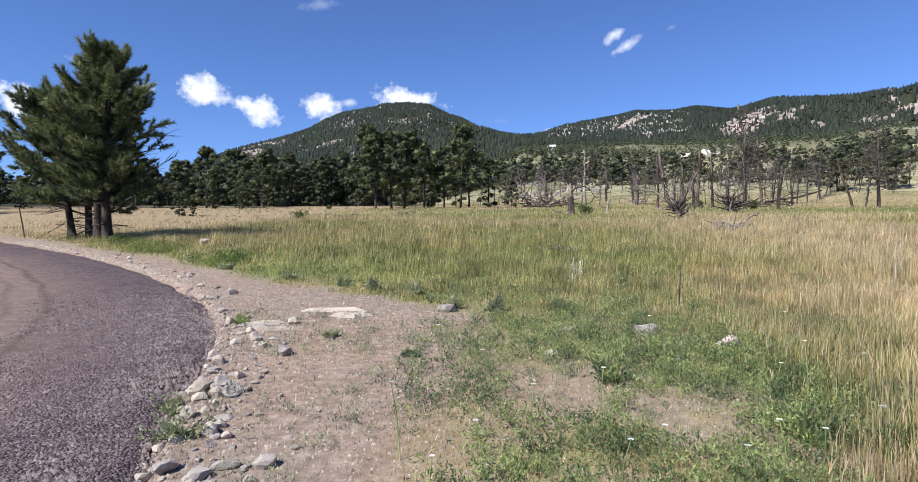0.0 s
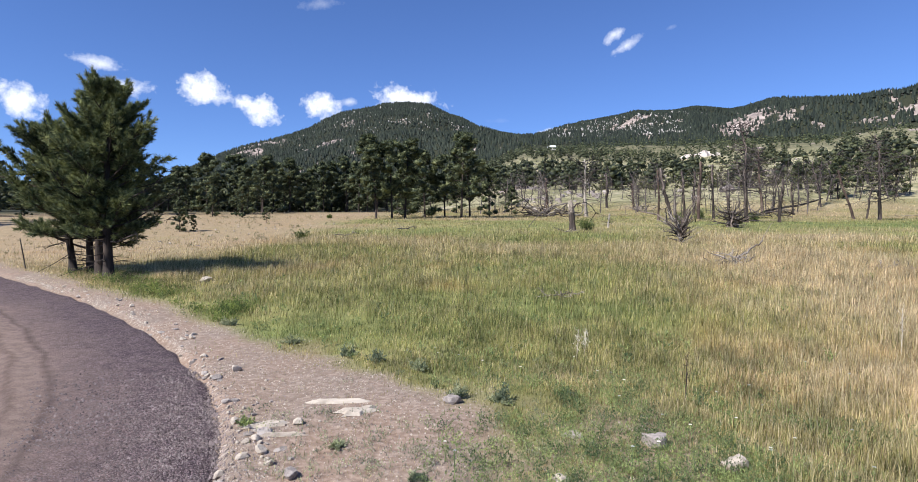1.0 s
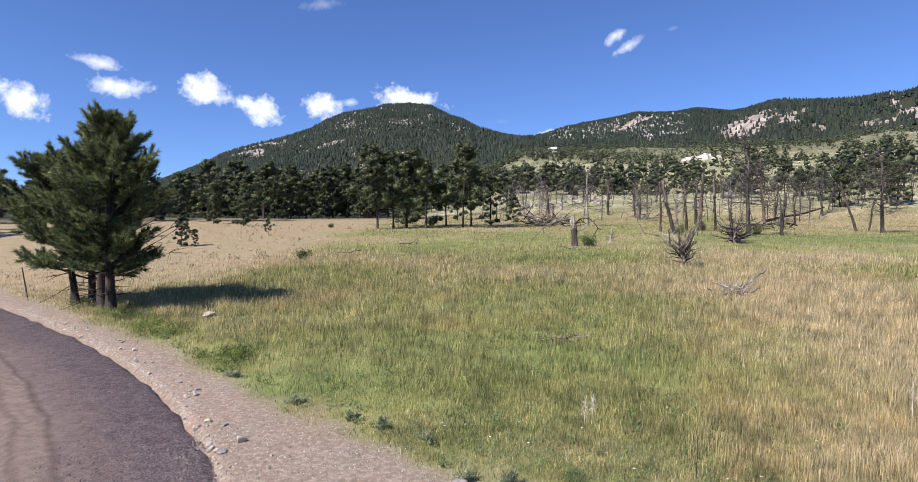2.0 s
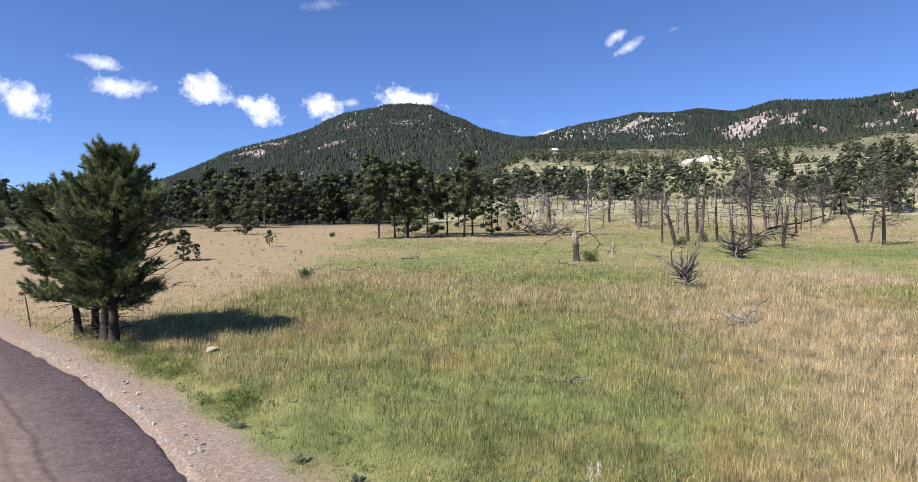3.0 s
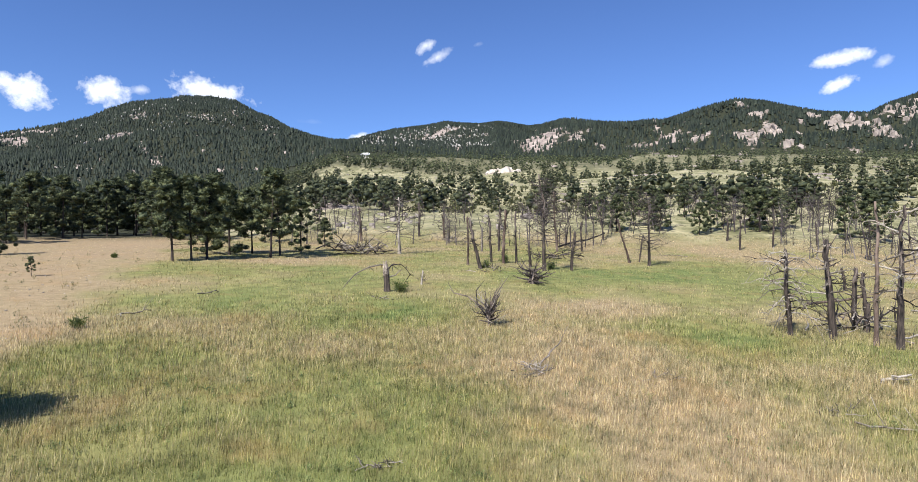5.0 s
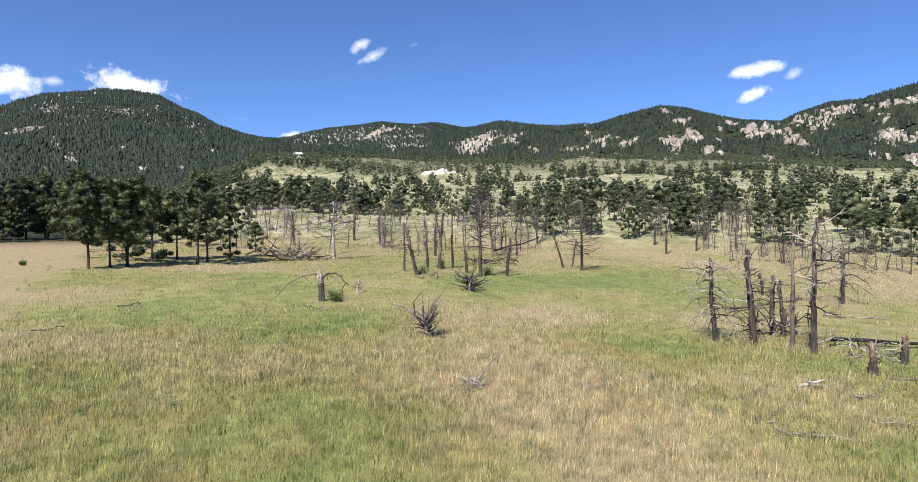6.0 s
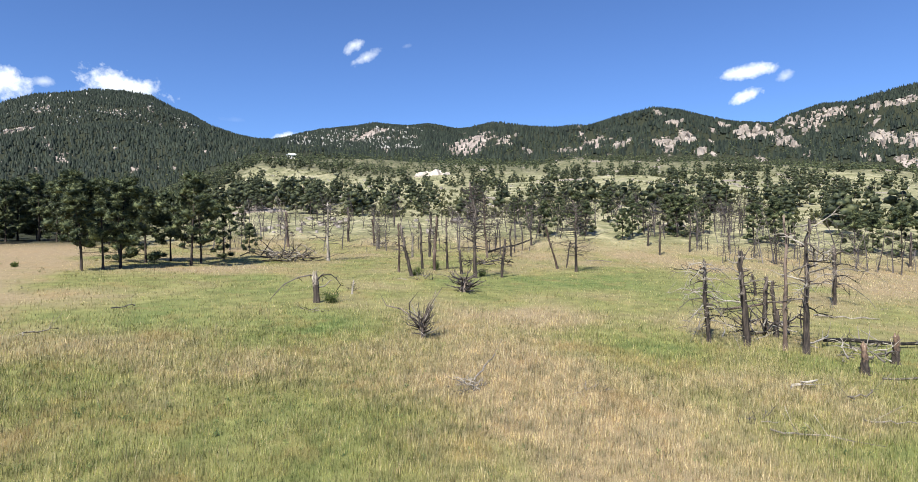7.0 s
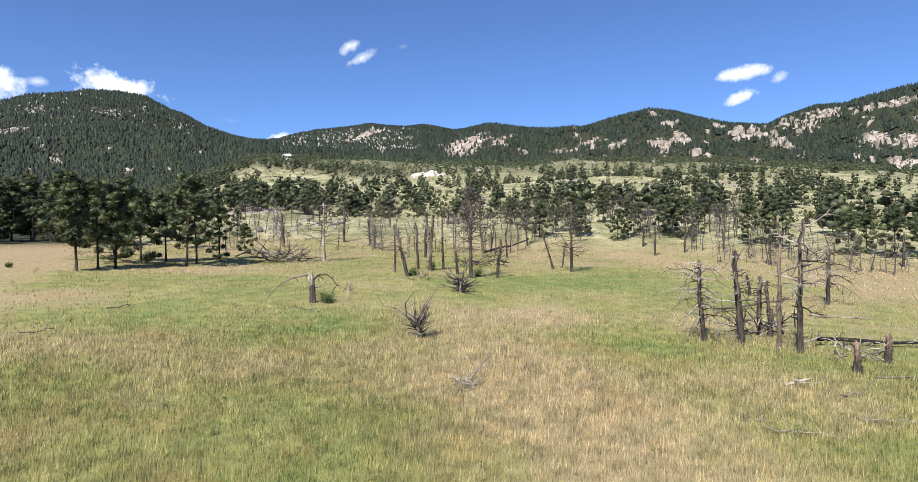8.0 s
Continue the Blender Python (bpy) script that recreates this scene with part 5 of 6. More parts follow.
def stick_heap(x, y, wide, high, count, seed, label, material, spread_up=0.5, name="brush_pile", core=0.0):
    """A heap of dead branches; every stick is a part."""
    top = thing(name, x, y, label, "dead wood")
    r2 = np.random.default_rng(seed)
    if core:
        part("root_mass", soften(mesh_of("root_mass", *tube([(0, 0, -0.1), (0.05, 0, high * 0.35), (0.1, 0.05, high * 0.6)], [core * 1.2, core, core * 0.5], 9, 0.3, seed))), M_CHAR, top)
    for k in range(count):
        a = r2.uniform(0, 2 * math.pi)
        lift = abs(r2.normal(0.0, spread_up))
        way = np.array([math.cos(a), math.sin(a), lift])
        off = np.array([r2.normal(0, wide * 0.3), r2.normal(0, wide * 0.18), r2.uniform(0.0, high * 0.5)])
        if core:
            off = np.array([0, 0, r2.uniform(0.05, high * 0.5)])
        lng = wide * r2.uniform(0.3, 0.6)
        p = curve_path(off, way, lng, r2.normal(0, 0.18, 3) + [0, 0, 0.06], r2)
        p[:, 2] = np.maximum(p[:, 2], 0.02)
        bits = [tube(p, np.linspace(r2.uniform(0.02, 0.045) * min(1.8, wide / 2.2), 0.006, len(p)), 5)]
        for q in range(2):
            b = p[r2.integers(2, 5)]
            bits.append(tube([b, b + r2.normal(0, 0.2, 3) * lng * 0.6 + [0, 0, 0.05]], [0.014, 0.005], 3))
        part("stick", mesh_of("stick", *join(bits)), material[k % len(material)], top)
    return top


# upturned root with antler-like limbs
root = stick_heap(9.7, 26.7, 2.2, 1.7, 64, 101, "small burnt snag with tangled antler-like branches", (M_CHAR, M_TWIG, M_GREY), 1.2, "burnt_snag", 0.08)
for k, pts in enumerate((((0, 0, 0.3), (-0.5, 0.2, 1.0), (-0.55, 0.25, 1.6), (-0.15, 0.2, 2.1)), ((-0.2, 0.1, 0.8), (-0.9, 0.4, 1.35), (-1.5, 0.7, 1.5), (-1.75, 0.8, 2.0)),
                         ((0, 0, 0.4), (0.2, -0.1, 1.2), (0.45, -0.2, 1.7), (0.85, -0.4, 2.35)), ((0.2, -0.1, 1.0), (0.3, -0.1, 1.3), (0.45, -0.2, 1.5)))):
    part("branch", soften(mesh_of("branch", *tube(pts, np.linspace(0.05, 0.012, len(pts)), 6, 0.1))), M_CHAR, root)
stick_heap(17.8, 39.5, 3.5, 1.7, 54, 102, "upturned charred root plate with radiating roots", (M_CHAR, M_CHAR, M_TWIG), 0.45, "root_plate", 0.3)
stick_heap(9.3, 65.0, 5.4, 1.8, 84, 103, "heap of grey fallen branches in the meadow", (M_GREY, M_TWIG, M_CHAR), 0.35)
stick_heap(28.3, 57.0, 5.2, 0.9, 30, 104, "heap of dark fallen branches under dead trees", (M_TWIG, M_CHAR), 0.3)
stick_heap(26.6, 22.2, 2.8, 1.9, 46, 105, "tangle of dead branches among charred trunks", (M_CHAR, M_TWIG, M_GREY), 0.9)
stick_heap(8.3, 19.0, 1.25, 0.4, 30, 106, "pale dry branches lying in the grass", (M_GREY,), 0.3)
stick_heap(24.6, 82.0, 4.0, 1.0, 22, 107, "dead branches fallen round a burnt tree", (M_TWIG, M_GREY), 0.3)
stick_heap(6.2, 34.4, 1.1, 0.35, 10, 108, "dark charred branches lying in green grass", (M_CHAR, M_GREY), 0.3)
stick_heap(2.2, 13.4, 0.8, 0.12, 12, 109, "small heap of dry twigs in the grass", (M_TWIG, M_GREY), 0.05)
stick_heap(26.8, 17.4, 2.6, 1.0, 22, 110, "bleached branches of a fallen tree", (M_GREY,), 0.5)
stick_heap(17.6, 46.5, 2.2, 0.6, 14, 111, "dry branches at the foot of a leaning trunk", (M_GREY, M_TWIG), 0.4)


stick_heap(15.3, 13.4, 0.9, 0.3, 12, 112, "small tangle of grey twigs in the grass", (M_TWIG, M_GREY), 0.3)
stick_heap(12.4, 17.5, 1.0, 0.2, 10, 113, "pale broken twigs in bleached grass", (M_GREY,), 0.2)


def fallen(x0, y0, x1, y1, radius, seed, label, material, stubs=6, lift=0.0, lift_end=0.0):
    """A fallen trunk along the ground between two places."""
    r2 = np.random.default_rng(seed)
    z0 = land_z(x0, y0)
    top = thing("fallen_log", x0, y0, label, "log")
    dx, dy = x1 - x0, y1 - y0
    n = 8
    pts = []
    for k in range(n):
        u = k / (n - 1)
        px, py = x0 + dx * u, y0 + dy * u
        pts.append((dx * u, dy * u, land_z(px, py) - z0 + radius * 0.7 + lift + (lift_end - lift) * u))
    q = np.linspace(0, 1, n)
    bow = math.hypot(dx, dy) * 0.035 * np.sin(q * math.pi * 1.4 + seed)
    pts = np.array(pts) + r2.normal(0, 0.06, (n, 3)) * [1, 1, 0.6]
    pts[:, 2] += np.abs(bow) * 0.5
    pts[:, 1] += bow
    part("trunk", soften(mesh_of("trunk", *tube(pts, np.linspace(radius, radius * 0.55, n), 9, 0.26, seed))), material, top)
    for k in range(stubs):
        b = pts[r2.integers(1, n)]
        e = r2.normal(0, 0.45, 3) + [0, 0, 0.25]
        part("branch", mesh_of("branch", *tube([b, b + e * 0.6, b + e], [radius * 0.3, radius * 0.2, 0.008], 5)), M_GREY, top)


fallen(27.3, 19.3, 33.5, 17.4, 0.10, 1, "charred fallen trunk propped on its branches", M_CHAR, 34, 0.16, 0.08)
fallen(25.3, 18.9, 28.0, 19.8, 0.05, 2, "thin bleached fallen pole", M_GREY, 4, 0.25, 0.4)
fallen(23.9, 15.1, 26.8, 13.8, 0.04, 3, "grey fallen branch in the grass", M_GREY, 4)
fallen(34.2, 25.0, 37.6, 23.0, 0.05, 4, "bleached fallen trunk lying in the meadow", M_GREY, 2)
fallen(19.3, 15.3, 20.3, 15.0, 0.06, 5, "short pale broken branch in the grass", M_GREY, 3, 0.02, 0.3)
fallen(8.7, 19.2, 10.4, 20.8, 0.035, 6, "pale dead bough rising out of the grass", M_GREY, 3, 0.02, 0.55)
fallen(36.0, 71.0, 46.0, 77.0, 0.14, 7, "dark fallen trunk at the meadow's edge", M_CHAR, 7, 0.1, 0.9)
fallen(30.0, 27.6, 36.0, 28.4, 0.09, 8, "fallen charred trunk behind the dead trees", M_RUSTY, 9, 0.1, 0.2)
fallen(46.0, 58.5, 43.5, 60.5, 0.06, 9, "bleached pole lying in the grass", M_GREY, 2)
fallen(30.5, 24.5, 32.0, 23.4, 0.04, 10, "bleached fallen pole in the meadow", M_GREY, 2)
fallen(14.9, 12.6, 16.4, 11.1, 0.028, 11, "thin bleached branch lying in the meadow", M_GREY, 6, 0.05, 0.12)
fallen(18.3, 12.1, 19.6, 11.0, 0.025, 12, "thin bleached branch lying in the meadow", M_GREY, 2, 0.05, 0.15)
fallen(20.0, 13.7, 21.2, 13.6, 0.03, 13, "thin bleached branch lying in the meadow", M_GREY, 3, 0.05, 0.2)
fallen(-6.6, 31.7, -5.4, 32.4, 0.035, 14, "pale fallen branch in green grass", M_GREY, 4, 0.05, 0.12)
fallen(-3.8, 37.6, -2.7, 38.2, 0.035, 15, "grey fallen branch in the meadow", M_TWIG, 4, 0.05, 0.15)
dead_tree(24.2, 15.7, 1.15, 0.2, -2, 2, 50, M_LOW_STUMP, 0.35, 0.4, True, "short brown stump with a splintered top", group="stumps in the meadow")
dead_tree(27.3, 16.35, 1.2, 0.2, 0, 2, 51, M_LOW_STUMP, 0.35, 0.4, True, "short charred stump with a splintered top", group="stumps in the meadow")
dead_tree(9.9, 40.4, 0.85, 0.09, 8, 5, 52, M_GREY, 0.5, 0.2, True, "small bleached broken stem in the meadow", group="stumps in the meadow")


# ---- shrubs ----
def shrub(x, y, wide, high, seed, label, material=None, leaves=640, size=0.065):
    r2 = np.random.default_rng(seed + 900)
    top = thing("shrub", x, y, label, "shrub")
    stems, pts, ways = [], [], []
    for k in range(16):
        a, t = r2.uniform(0, 6.28), r2.uniform(0.2, 1.1)
        d = np.array([math.cos(a) * math.sin(t) * wide / 2, math.sin(a) * math.sin(t) * wide / 2, math.cos(t) * high])
        p = curve_path((0, 0, -0.03), d, np.linalg.norm(d) * r2.uniform(0.45, 1.2), r2.normal(0, 0.1, 3), r2)
        stems.append(tube(p, np.linspace(0.012 * high + 0.002, 0.002, 6), 4))
        u = r2.uniform(0.25, 1.0, leaves // 16)
        pts.append(np.stack([np.interp(u, np.linspace(0, 1, 6), p[:, c]) for c in range(3)], 1) + r2.normal(0, 0.13 * high, (len(u), 3)))
        ways.append(np.tile(d / np.linalg.norm(d), (len(u), 1)))
    pts = np.vstack(pts)
    pts[:, 2] = np.maximum(pts[:, 2], 0.02)
    part("stem", mesh_of("stem", *join(stems)), material or M_TWIG, top)
    part("foliage", mesh_of("foliage", *spray(pts, np.vstack(ways), 5, size, size * 0.5, r2)), material or M_SHRUB, top)
    return top


shrub(-7.7, 29.5, 1.0, 0.5, 1, "low dark green shrub in tan grass")
shrub(7.9, 37.2, 2.4, 0.95, 2, "low dark green shrub beside a broken stump")
shrub(17.9, 49.6, 1.6, 0.8, 3, "low green shrub at a charred trunk")
shrub(-13.4, 62.4, 0.7, 0.4, 4, "small dark shrub on the tan slope")
shrub(21.6, 54.3, 1.2, 0.9, 5, "small green shrub among burnt trunks")
shrub(23.4, 48.0, 1.3, 0.8, 6, "small green shrub among burnt trunks")
for k, (x, y, w, h, m) in enumerate(((-1.85, 3.9, 0.35, 0.18, M_SAGE), (-1.6, 3.4, 0.4, 0.2, M_SAGE), (-2.2, 6.1, 0.22, 0.14, M_WEED), (-1.2, 5.6, 0.2, 0.1, M_SAGE),
                                     (1.1, 4.3, 0.5, 0.3, M_WEED), (1.9, 3.3, 0.6, 0.4, M_WEED), (-0.4, 5.0, 0.2, 0.1, M_SAGE), (-0.1, 6.9, 0.3, 0.2, M_SAGE))):
    shrub(x, y, w, h * 0.8, 40 + k, "leafy green roadside herb on gravelly soil", m, 192, 0.026)
for k, (x, y) in enumerate(((-2.7, 9.5), (-1.7, 8.8), (-1.2, 8.5), (-0.6, 8.0), (0.4, 6.8), (-4.2, 10.9))):
    shrub(x, y, 0.42, 0.17, 60 + k, "dull green tuft at the edge of the grass", M_SAGE, 192, 0.032)


# ---- stones ----
M_CHIPS = stone_material("mauve_chips", (0.05, 0.037, 0.037), (0.30, 0.245, 0.235), 12.0)
STONES = [stone_mesh("stone", 200 + k, 2) for k in range(6)]
for me in STONES[:3]:
    me.materials.append(M_PALE)
for me in STONES[3:]:
    me.materials.append(M_STONE)


def stone(x, y, size, k, turn=0.0, flat=1.0, label="angular pale stone on the road verge", group="stones on the verge", sink=0.12):
    ob = new("stone", STONES[k % 6])
    ob.matrix_world = pose(x, y, land_z(x, y) - size * sink, 0, 0, turn) @ Matrix.Diagonal((size, size, size * flat, 1))
    return tagged(ob, label, "stone", group)


stone(-1.78, 4.15, 0.24, 0, 20)
stone(-1.55, 4.1, 0.18, 4, 90, 1.1, "angular dark stone on the road verge")
stone(-3.0, 8.0, 0.17, 1, 45, 1.1)
stone(-1.42, 3.55, 0.15, 2, 10, 0.8)
stone(-1.46, 3.0, 0.15, 3, 60)
stone(-1.95, 5.9, 0.17, 4, 30, 1.2, "angular grey stone on the road verge")
stone(-0.12, 6.8, 0.28, 5, 15, 1.1, "grey boulder at the edge of the grass", "")
stone(1.75, 5.7, 0.34, 5, 75, 1.2, "grey boulder among weeds", "")
stone(2.3, 5.2, 0.3, 1, 120, 1.0, "tan stone half hidden in the grass", "")
stone(0.75, 5.0, 0.22, 2, 130, 0.6, "flat pinkish stone in thin grass", "")
stone(1.0, 5.9, 0.3, 5, 130, 0.6, "flat grey stone in thin grass", "")
stone(-6.7, 15.9, 0.5, 0, 10, 0.7, "pale boulder at the edge of the pines' shade", "")
stone(-2.2, 5.3, 0.07, 4, 0, 1, "dark stone lying on the road", "")
r2 = random.Random(12)
for k in range(225):                                  # the line of loose stones along the road
    u = r2.random()
    i = min(int(u ** 0.7 * 11) + 6, 16)
    (ax, ay), (bx, by) = ROAD_EDGE[i], ROAD_EDGE[i + 1]
    w = r2.random()
    off = abs(r2.gauss(0.28, 0.22)) + 0.05
    px, py = ax + (bx - ax) * w, ay + (by - ay) * w
    if py < 1.5:
        continue
    dx, dy = bx - ax, by - ay
    ln = math.hypot(dx, dy)
    stone(px - dy / ln * off, py + dx / ln * off, 0.045 + 0.12 * r2.random() ** 2, r2.randrange(6), r2.uniform(0, 360), r2.uniform(0.7, 1.2))


def bedrock(x, y, long, wide, turn, seed):
    """A flat pale slab that shows through the gravel."""
    bm = bmesh.new()
    r2 = random.Random(seed)
    ring = []
    for k in range(16):
        a = k * math.pi / 8
        g = r2.uniform(0.55, 1.1)
        ring.append(bm.verts.new((math.cos(a) * long / 2 * g, math.sin(a) * wide / 2 * g, 0.0)))
    centre = bm.verts.new((0, 0, 0.035))
    inner = [bm.verts.new((v.co.x * 0.7, v.co.y * 0.7, 0.03 + r2.uniform(-0.008, 0.008))) for v in ring]
    for k in range(16):
        q = (k + 1) % 16
        bm.faces.new((ring[k], ring[q], inner[q], inner[k]))
        bm.faces.new((inner[k], inner[q], centre))
    ob = part("rock_slab", bm, M_PALE)
    ob.matrix_world = pose(x, y, land_z(x, y) + 0.002, 4.6, 0, turn)
    tagged(ob, "pale flat bedrock slab level with the gravel", "rock", "slabs in the verge")


bedrock(-1.15, 6.45, 0.55, 0.28, 24, 1)
bedrock(-1.45, 6.75, 0.75, 0.16, 4, 2)
bedrock(-2.0, 6.1, 0.6, 0.14, 12, 3)
bedrock(-1.75, 5.85, 0.5, 0.08, 6, 4)


def gravel(name, n, r0, r1, size0, size1, on_road, label, material, seed):
    r2 = np.random.default_rng(seed)
    bits = []
    for k in range(6):                                # half-buried angular chips
        v = np.array([(1, 0, 0), (-1, 0, 0), (0, 1, 0), (0, -1, 0), (0, 0, 0.8), (0, 0, -0.5)]) * 0.5 * r2.uniform(0.6, 1.15, (6, 1)) + r2.normal(0, 0.07, (6, 3))
        v[:4, 2] -= 0.22                               # the sides reach down into the soil
        v, f = v[:5], np.array([(0, 2, 4), (2, 1, 4), (1, 3, 4), (3, 0, 4)])
        bits.append((v, f))
    x, y = r0 + (r1[0] - r0) * r2.random(n), r1[1] + (r1[2] - r1[1]) * r2.random(n)
    road, grass = beside(x, y, ROAD_EDGE), bareness(x, y)
    if on_road:
        keep = (road < 0.9) & (road > -3.2) & (r2.random(n) < np.where(road > 0, 0.95 * np.exp(-road / 0.22), np.exp(road / 1.3) * 1.2) * (1 - smooth(np.hypot(x, y), 4.5, 10)))
    else:
        keep = (road > 0.0) & (r2.random(n) < grass * (0.25 + 0.9 * lattice(x, y, 0.6, 81)) * np.where(road < 0.5, 1.0, 0.6))
    x, y, road = x[keep], y[keep], road[keep]
    z = land(x, y)[0]
    if on_road:
        yy = np.clip(y, -40, 90)
        z = 0.2 + 0.088 * yy - 0.0002 * yy * yy + np.interp(-road, [0, 0.06, 0.3, 1.3, 1.7, 2.1], [-0.03, -0.005, 0.027, 0.045, 0.055, 0.03])
        z = np.where(road > 0.08, land(x, y)[0] + 0.005, z + 0.008)
    size = size0 + (size1 - size0) * r2.random(len(x)) ** (1.8 if on_road else 2.4)
    v, f = scatter(bits, x, y, z - size * 0.2, size, r2)
    tagged(part(name, mesh_of(name, v, f), material), label, "gravel", kind="stuff")


gravel("verge_gravel", 330000, -12.5, (1.9, 1.6, 18.5), 0.014, 0.085, False, "loose pale stones and gravel on the verge", M_GRAVEL, 31)
gravel("verge_pebbles", 150000, -3.4, (2.2, 1.6, 9.5), 0.012, 0.05, False, "small pebbles and grit on the verge", M_GRAVEL, 33)
gravel("road_chips", 150000, -6, (-1.2, 1.4, 10.5), 0.012, 0.062, True, "loose dark gravel at the road's edge", M_CHIPS, 32)


# ---- flowers and tall weeds near the take-off place ----
def flower(x, y, high, seed):
    r2 = random.Random(seed)
    top = thing("wild_flower", x, y, "wild flower with small pale petals on a thin stalk", "flower", "wild flowers in the grass")
    lean = r2.uniform(-0.06, 0.06)
    part("stalk", mesh_of("stalk", *tube([(0, 0, -0.02), (lean * 0.4, 0, high * 0.6), (lean, 0, high)], [0.004, 0.003, 0.002], 4)), M_WEED, top)
    bm = bmesh.new()
    for k in range(9):
        a = k * 2 * math.pi / 9
        c, s = math.cos(a), math.sin(a)
        g = 0.012
        v = [bm.verts.new(p) for p in ((lean + c * 0.004, s * 0.004, high), (lean + c * g - s * 0.006, s * g + c * 0.006, high + 0.006), (lean + c * g * 1.3, s * g * 1.3, high + 0.003), (lean + c * g + s * 0.006, s * g - c * 0.006, high + 0.006))]
        bm.faces.new(v)
    part("bloom", bm, M_PETAL, top, "pale lilac-white bloom")


r2 = random.Random(77)
for k in range(46):
    az, rr = radians(r2.uniform(-6, 36)), r2.uniform(2.6, 8.5)
    px, py = rr * math.sin(az), rr * math.cos(az)
    flower(px, py, r2.uniform(0.16, 0.42), k)


def tall_weed(x, y, high, seed, material, label):
    """A mullein-like stalk with a rough head."""
    r2 = np.random.default_rng(seed)
    top = thing("tall_weed", x, y, label, "weed", "tall weeds")
    part("stalk", mesh_of("stalk", *tube([(0, 0, -0.02), (0.02, 0, high * 0.5), (0.03, 0.01, high)], [0.007, 0.006, 0.003], 5)), material, top)
    p = np.stack([r2.normal(0.02, 0.02, 36), r2.normal(0, 0.02, 36), r2.uniform(high * 0.3, high, 36)], 1)
    part("head", mesh_of("head", *spray(p, np.tile([0, 0, 1.0], (36, 1)), 2, 0.05, 0.006, r2)), material, top)


tall_weed(2.5, 6.9, 0.55, 1, M_RUSTY, "dark brown dried weed stalk")
tall_weed(1.6, 8.6, 0.42, 3, M_STRAW, "bleached dry weed stalk")
tall_weed(1.72, 8.66, 0.42, 4, M_STRAW, "bleached dry weed stalk")
tall_weed(6.2, 8.6, 0.7, 5, M_STRAW, "bleached dry weed stalk")


# ---- marker post by the road ----
post = thing("marker_post", -13.5, 18.8, "thin leaning metal marker post by the road", "post")
part("stake", mesh_of("stake", *tube([(0, 0, -0.1), (-0.1, 0, 0.5), (-0.2, 0.02, 0.95)], [0.022, 0.02, 0.018], 6)), M_CHAR, post)


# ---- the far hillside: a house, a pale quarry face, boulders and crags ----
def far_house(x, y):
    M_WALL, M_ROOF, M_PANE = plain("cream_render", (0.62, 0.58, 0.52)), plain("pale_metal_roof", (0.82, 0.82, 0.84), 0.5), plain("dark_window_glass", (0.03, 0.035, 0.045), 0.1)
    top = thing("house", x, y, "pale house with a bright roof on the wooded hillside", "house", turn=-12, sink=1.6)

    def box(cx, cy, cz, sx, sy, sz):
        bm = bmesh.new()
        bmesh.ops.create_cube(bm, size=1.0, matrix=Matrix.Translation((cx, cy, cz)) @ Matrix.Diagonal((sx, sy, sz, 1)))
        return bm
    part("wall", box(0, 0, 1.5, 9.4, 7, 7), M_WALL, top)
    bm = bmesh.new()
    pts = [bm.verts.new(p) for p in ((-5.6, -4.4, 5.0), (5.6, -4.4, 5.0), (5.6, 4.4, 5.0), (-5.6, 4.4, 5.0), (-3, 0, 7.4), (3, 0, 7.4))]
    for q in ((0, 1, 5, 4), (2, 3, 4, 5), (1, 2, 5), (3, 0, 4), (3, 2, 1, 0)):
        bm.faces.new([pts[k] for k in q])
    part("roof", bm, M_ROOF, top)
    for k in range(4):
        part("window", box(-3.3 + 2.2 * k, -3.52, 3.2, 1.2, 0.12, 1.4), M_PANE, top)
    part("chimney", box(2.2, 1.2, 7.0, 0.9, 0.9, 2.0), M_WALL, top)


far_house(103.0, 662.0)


def outcrop(x, y, wide, high, deep, seed, material, label, name="rock_outcrop", sink=0.3, cuts=3):
    """A jagged block of rock that breaks out of the slope."""
    bm = bmesh.new()
    bmesh.ops.create_icosphere(bm, subdivisions=cuts, radius=0.5)
    off = Vector((seed * 7.1, seed * 3.3, seed * 1.7))
    for v in bm.verts:
        p = v.co.copy()
        rid = abs(noise.noise(p * 2.3 + off)) * 0.55 + noise.noise(p * 6 + off) * 0.13
        v.co = p * (0.85 + rid)
        v.co.z += 0.10 * round(noise.noise(Vector((p.x * 4, p.y * 4, seed))) * 3)
    ob = part(name, bm, material)
    az = math.degrees(math.atan2(x, y))
    ob.matrix_world = pose(x, y, land_z(x, y) + high * (0.5 - sink), 0, 0, -az) @ Matrix.Diagonal((wide, deep, high, 1))
    return tagged(ob, label, "rock")


outcrop(77.0, 81.0, 4.2, 1.4, 3, 4, M_STONE, "large pale boulder behind the burnt trees", "boulder")
outcrop(48, 108, 2.6, 1.5, 3, 5, M_STONE, "pale boulder behind the burnt trees", "boulder")


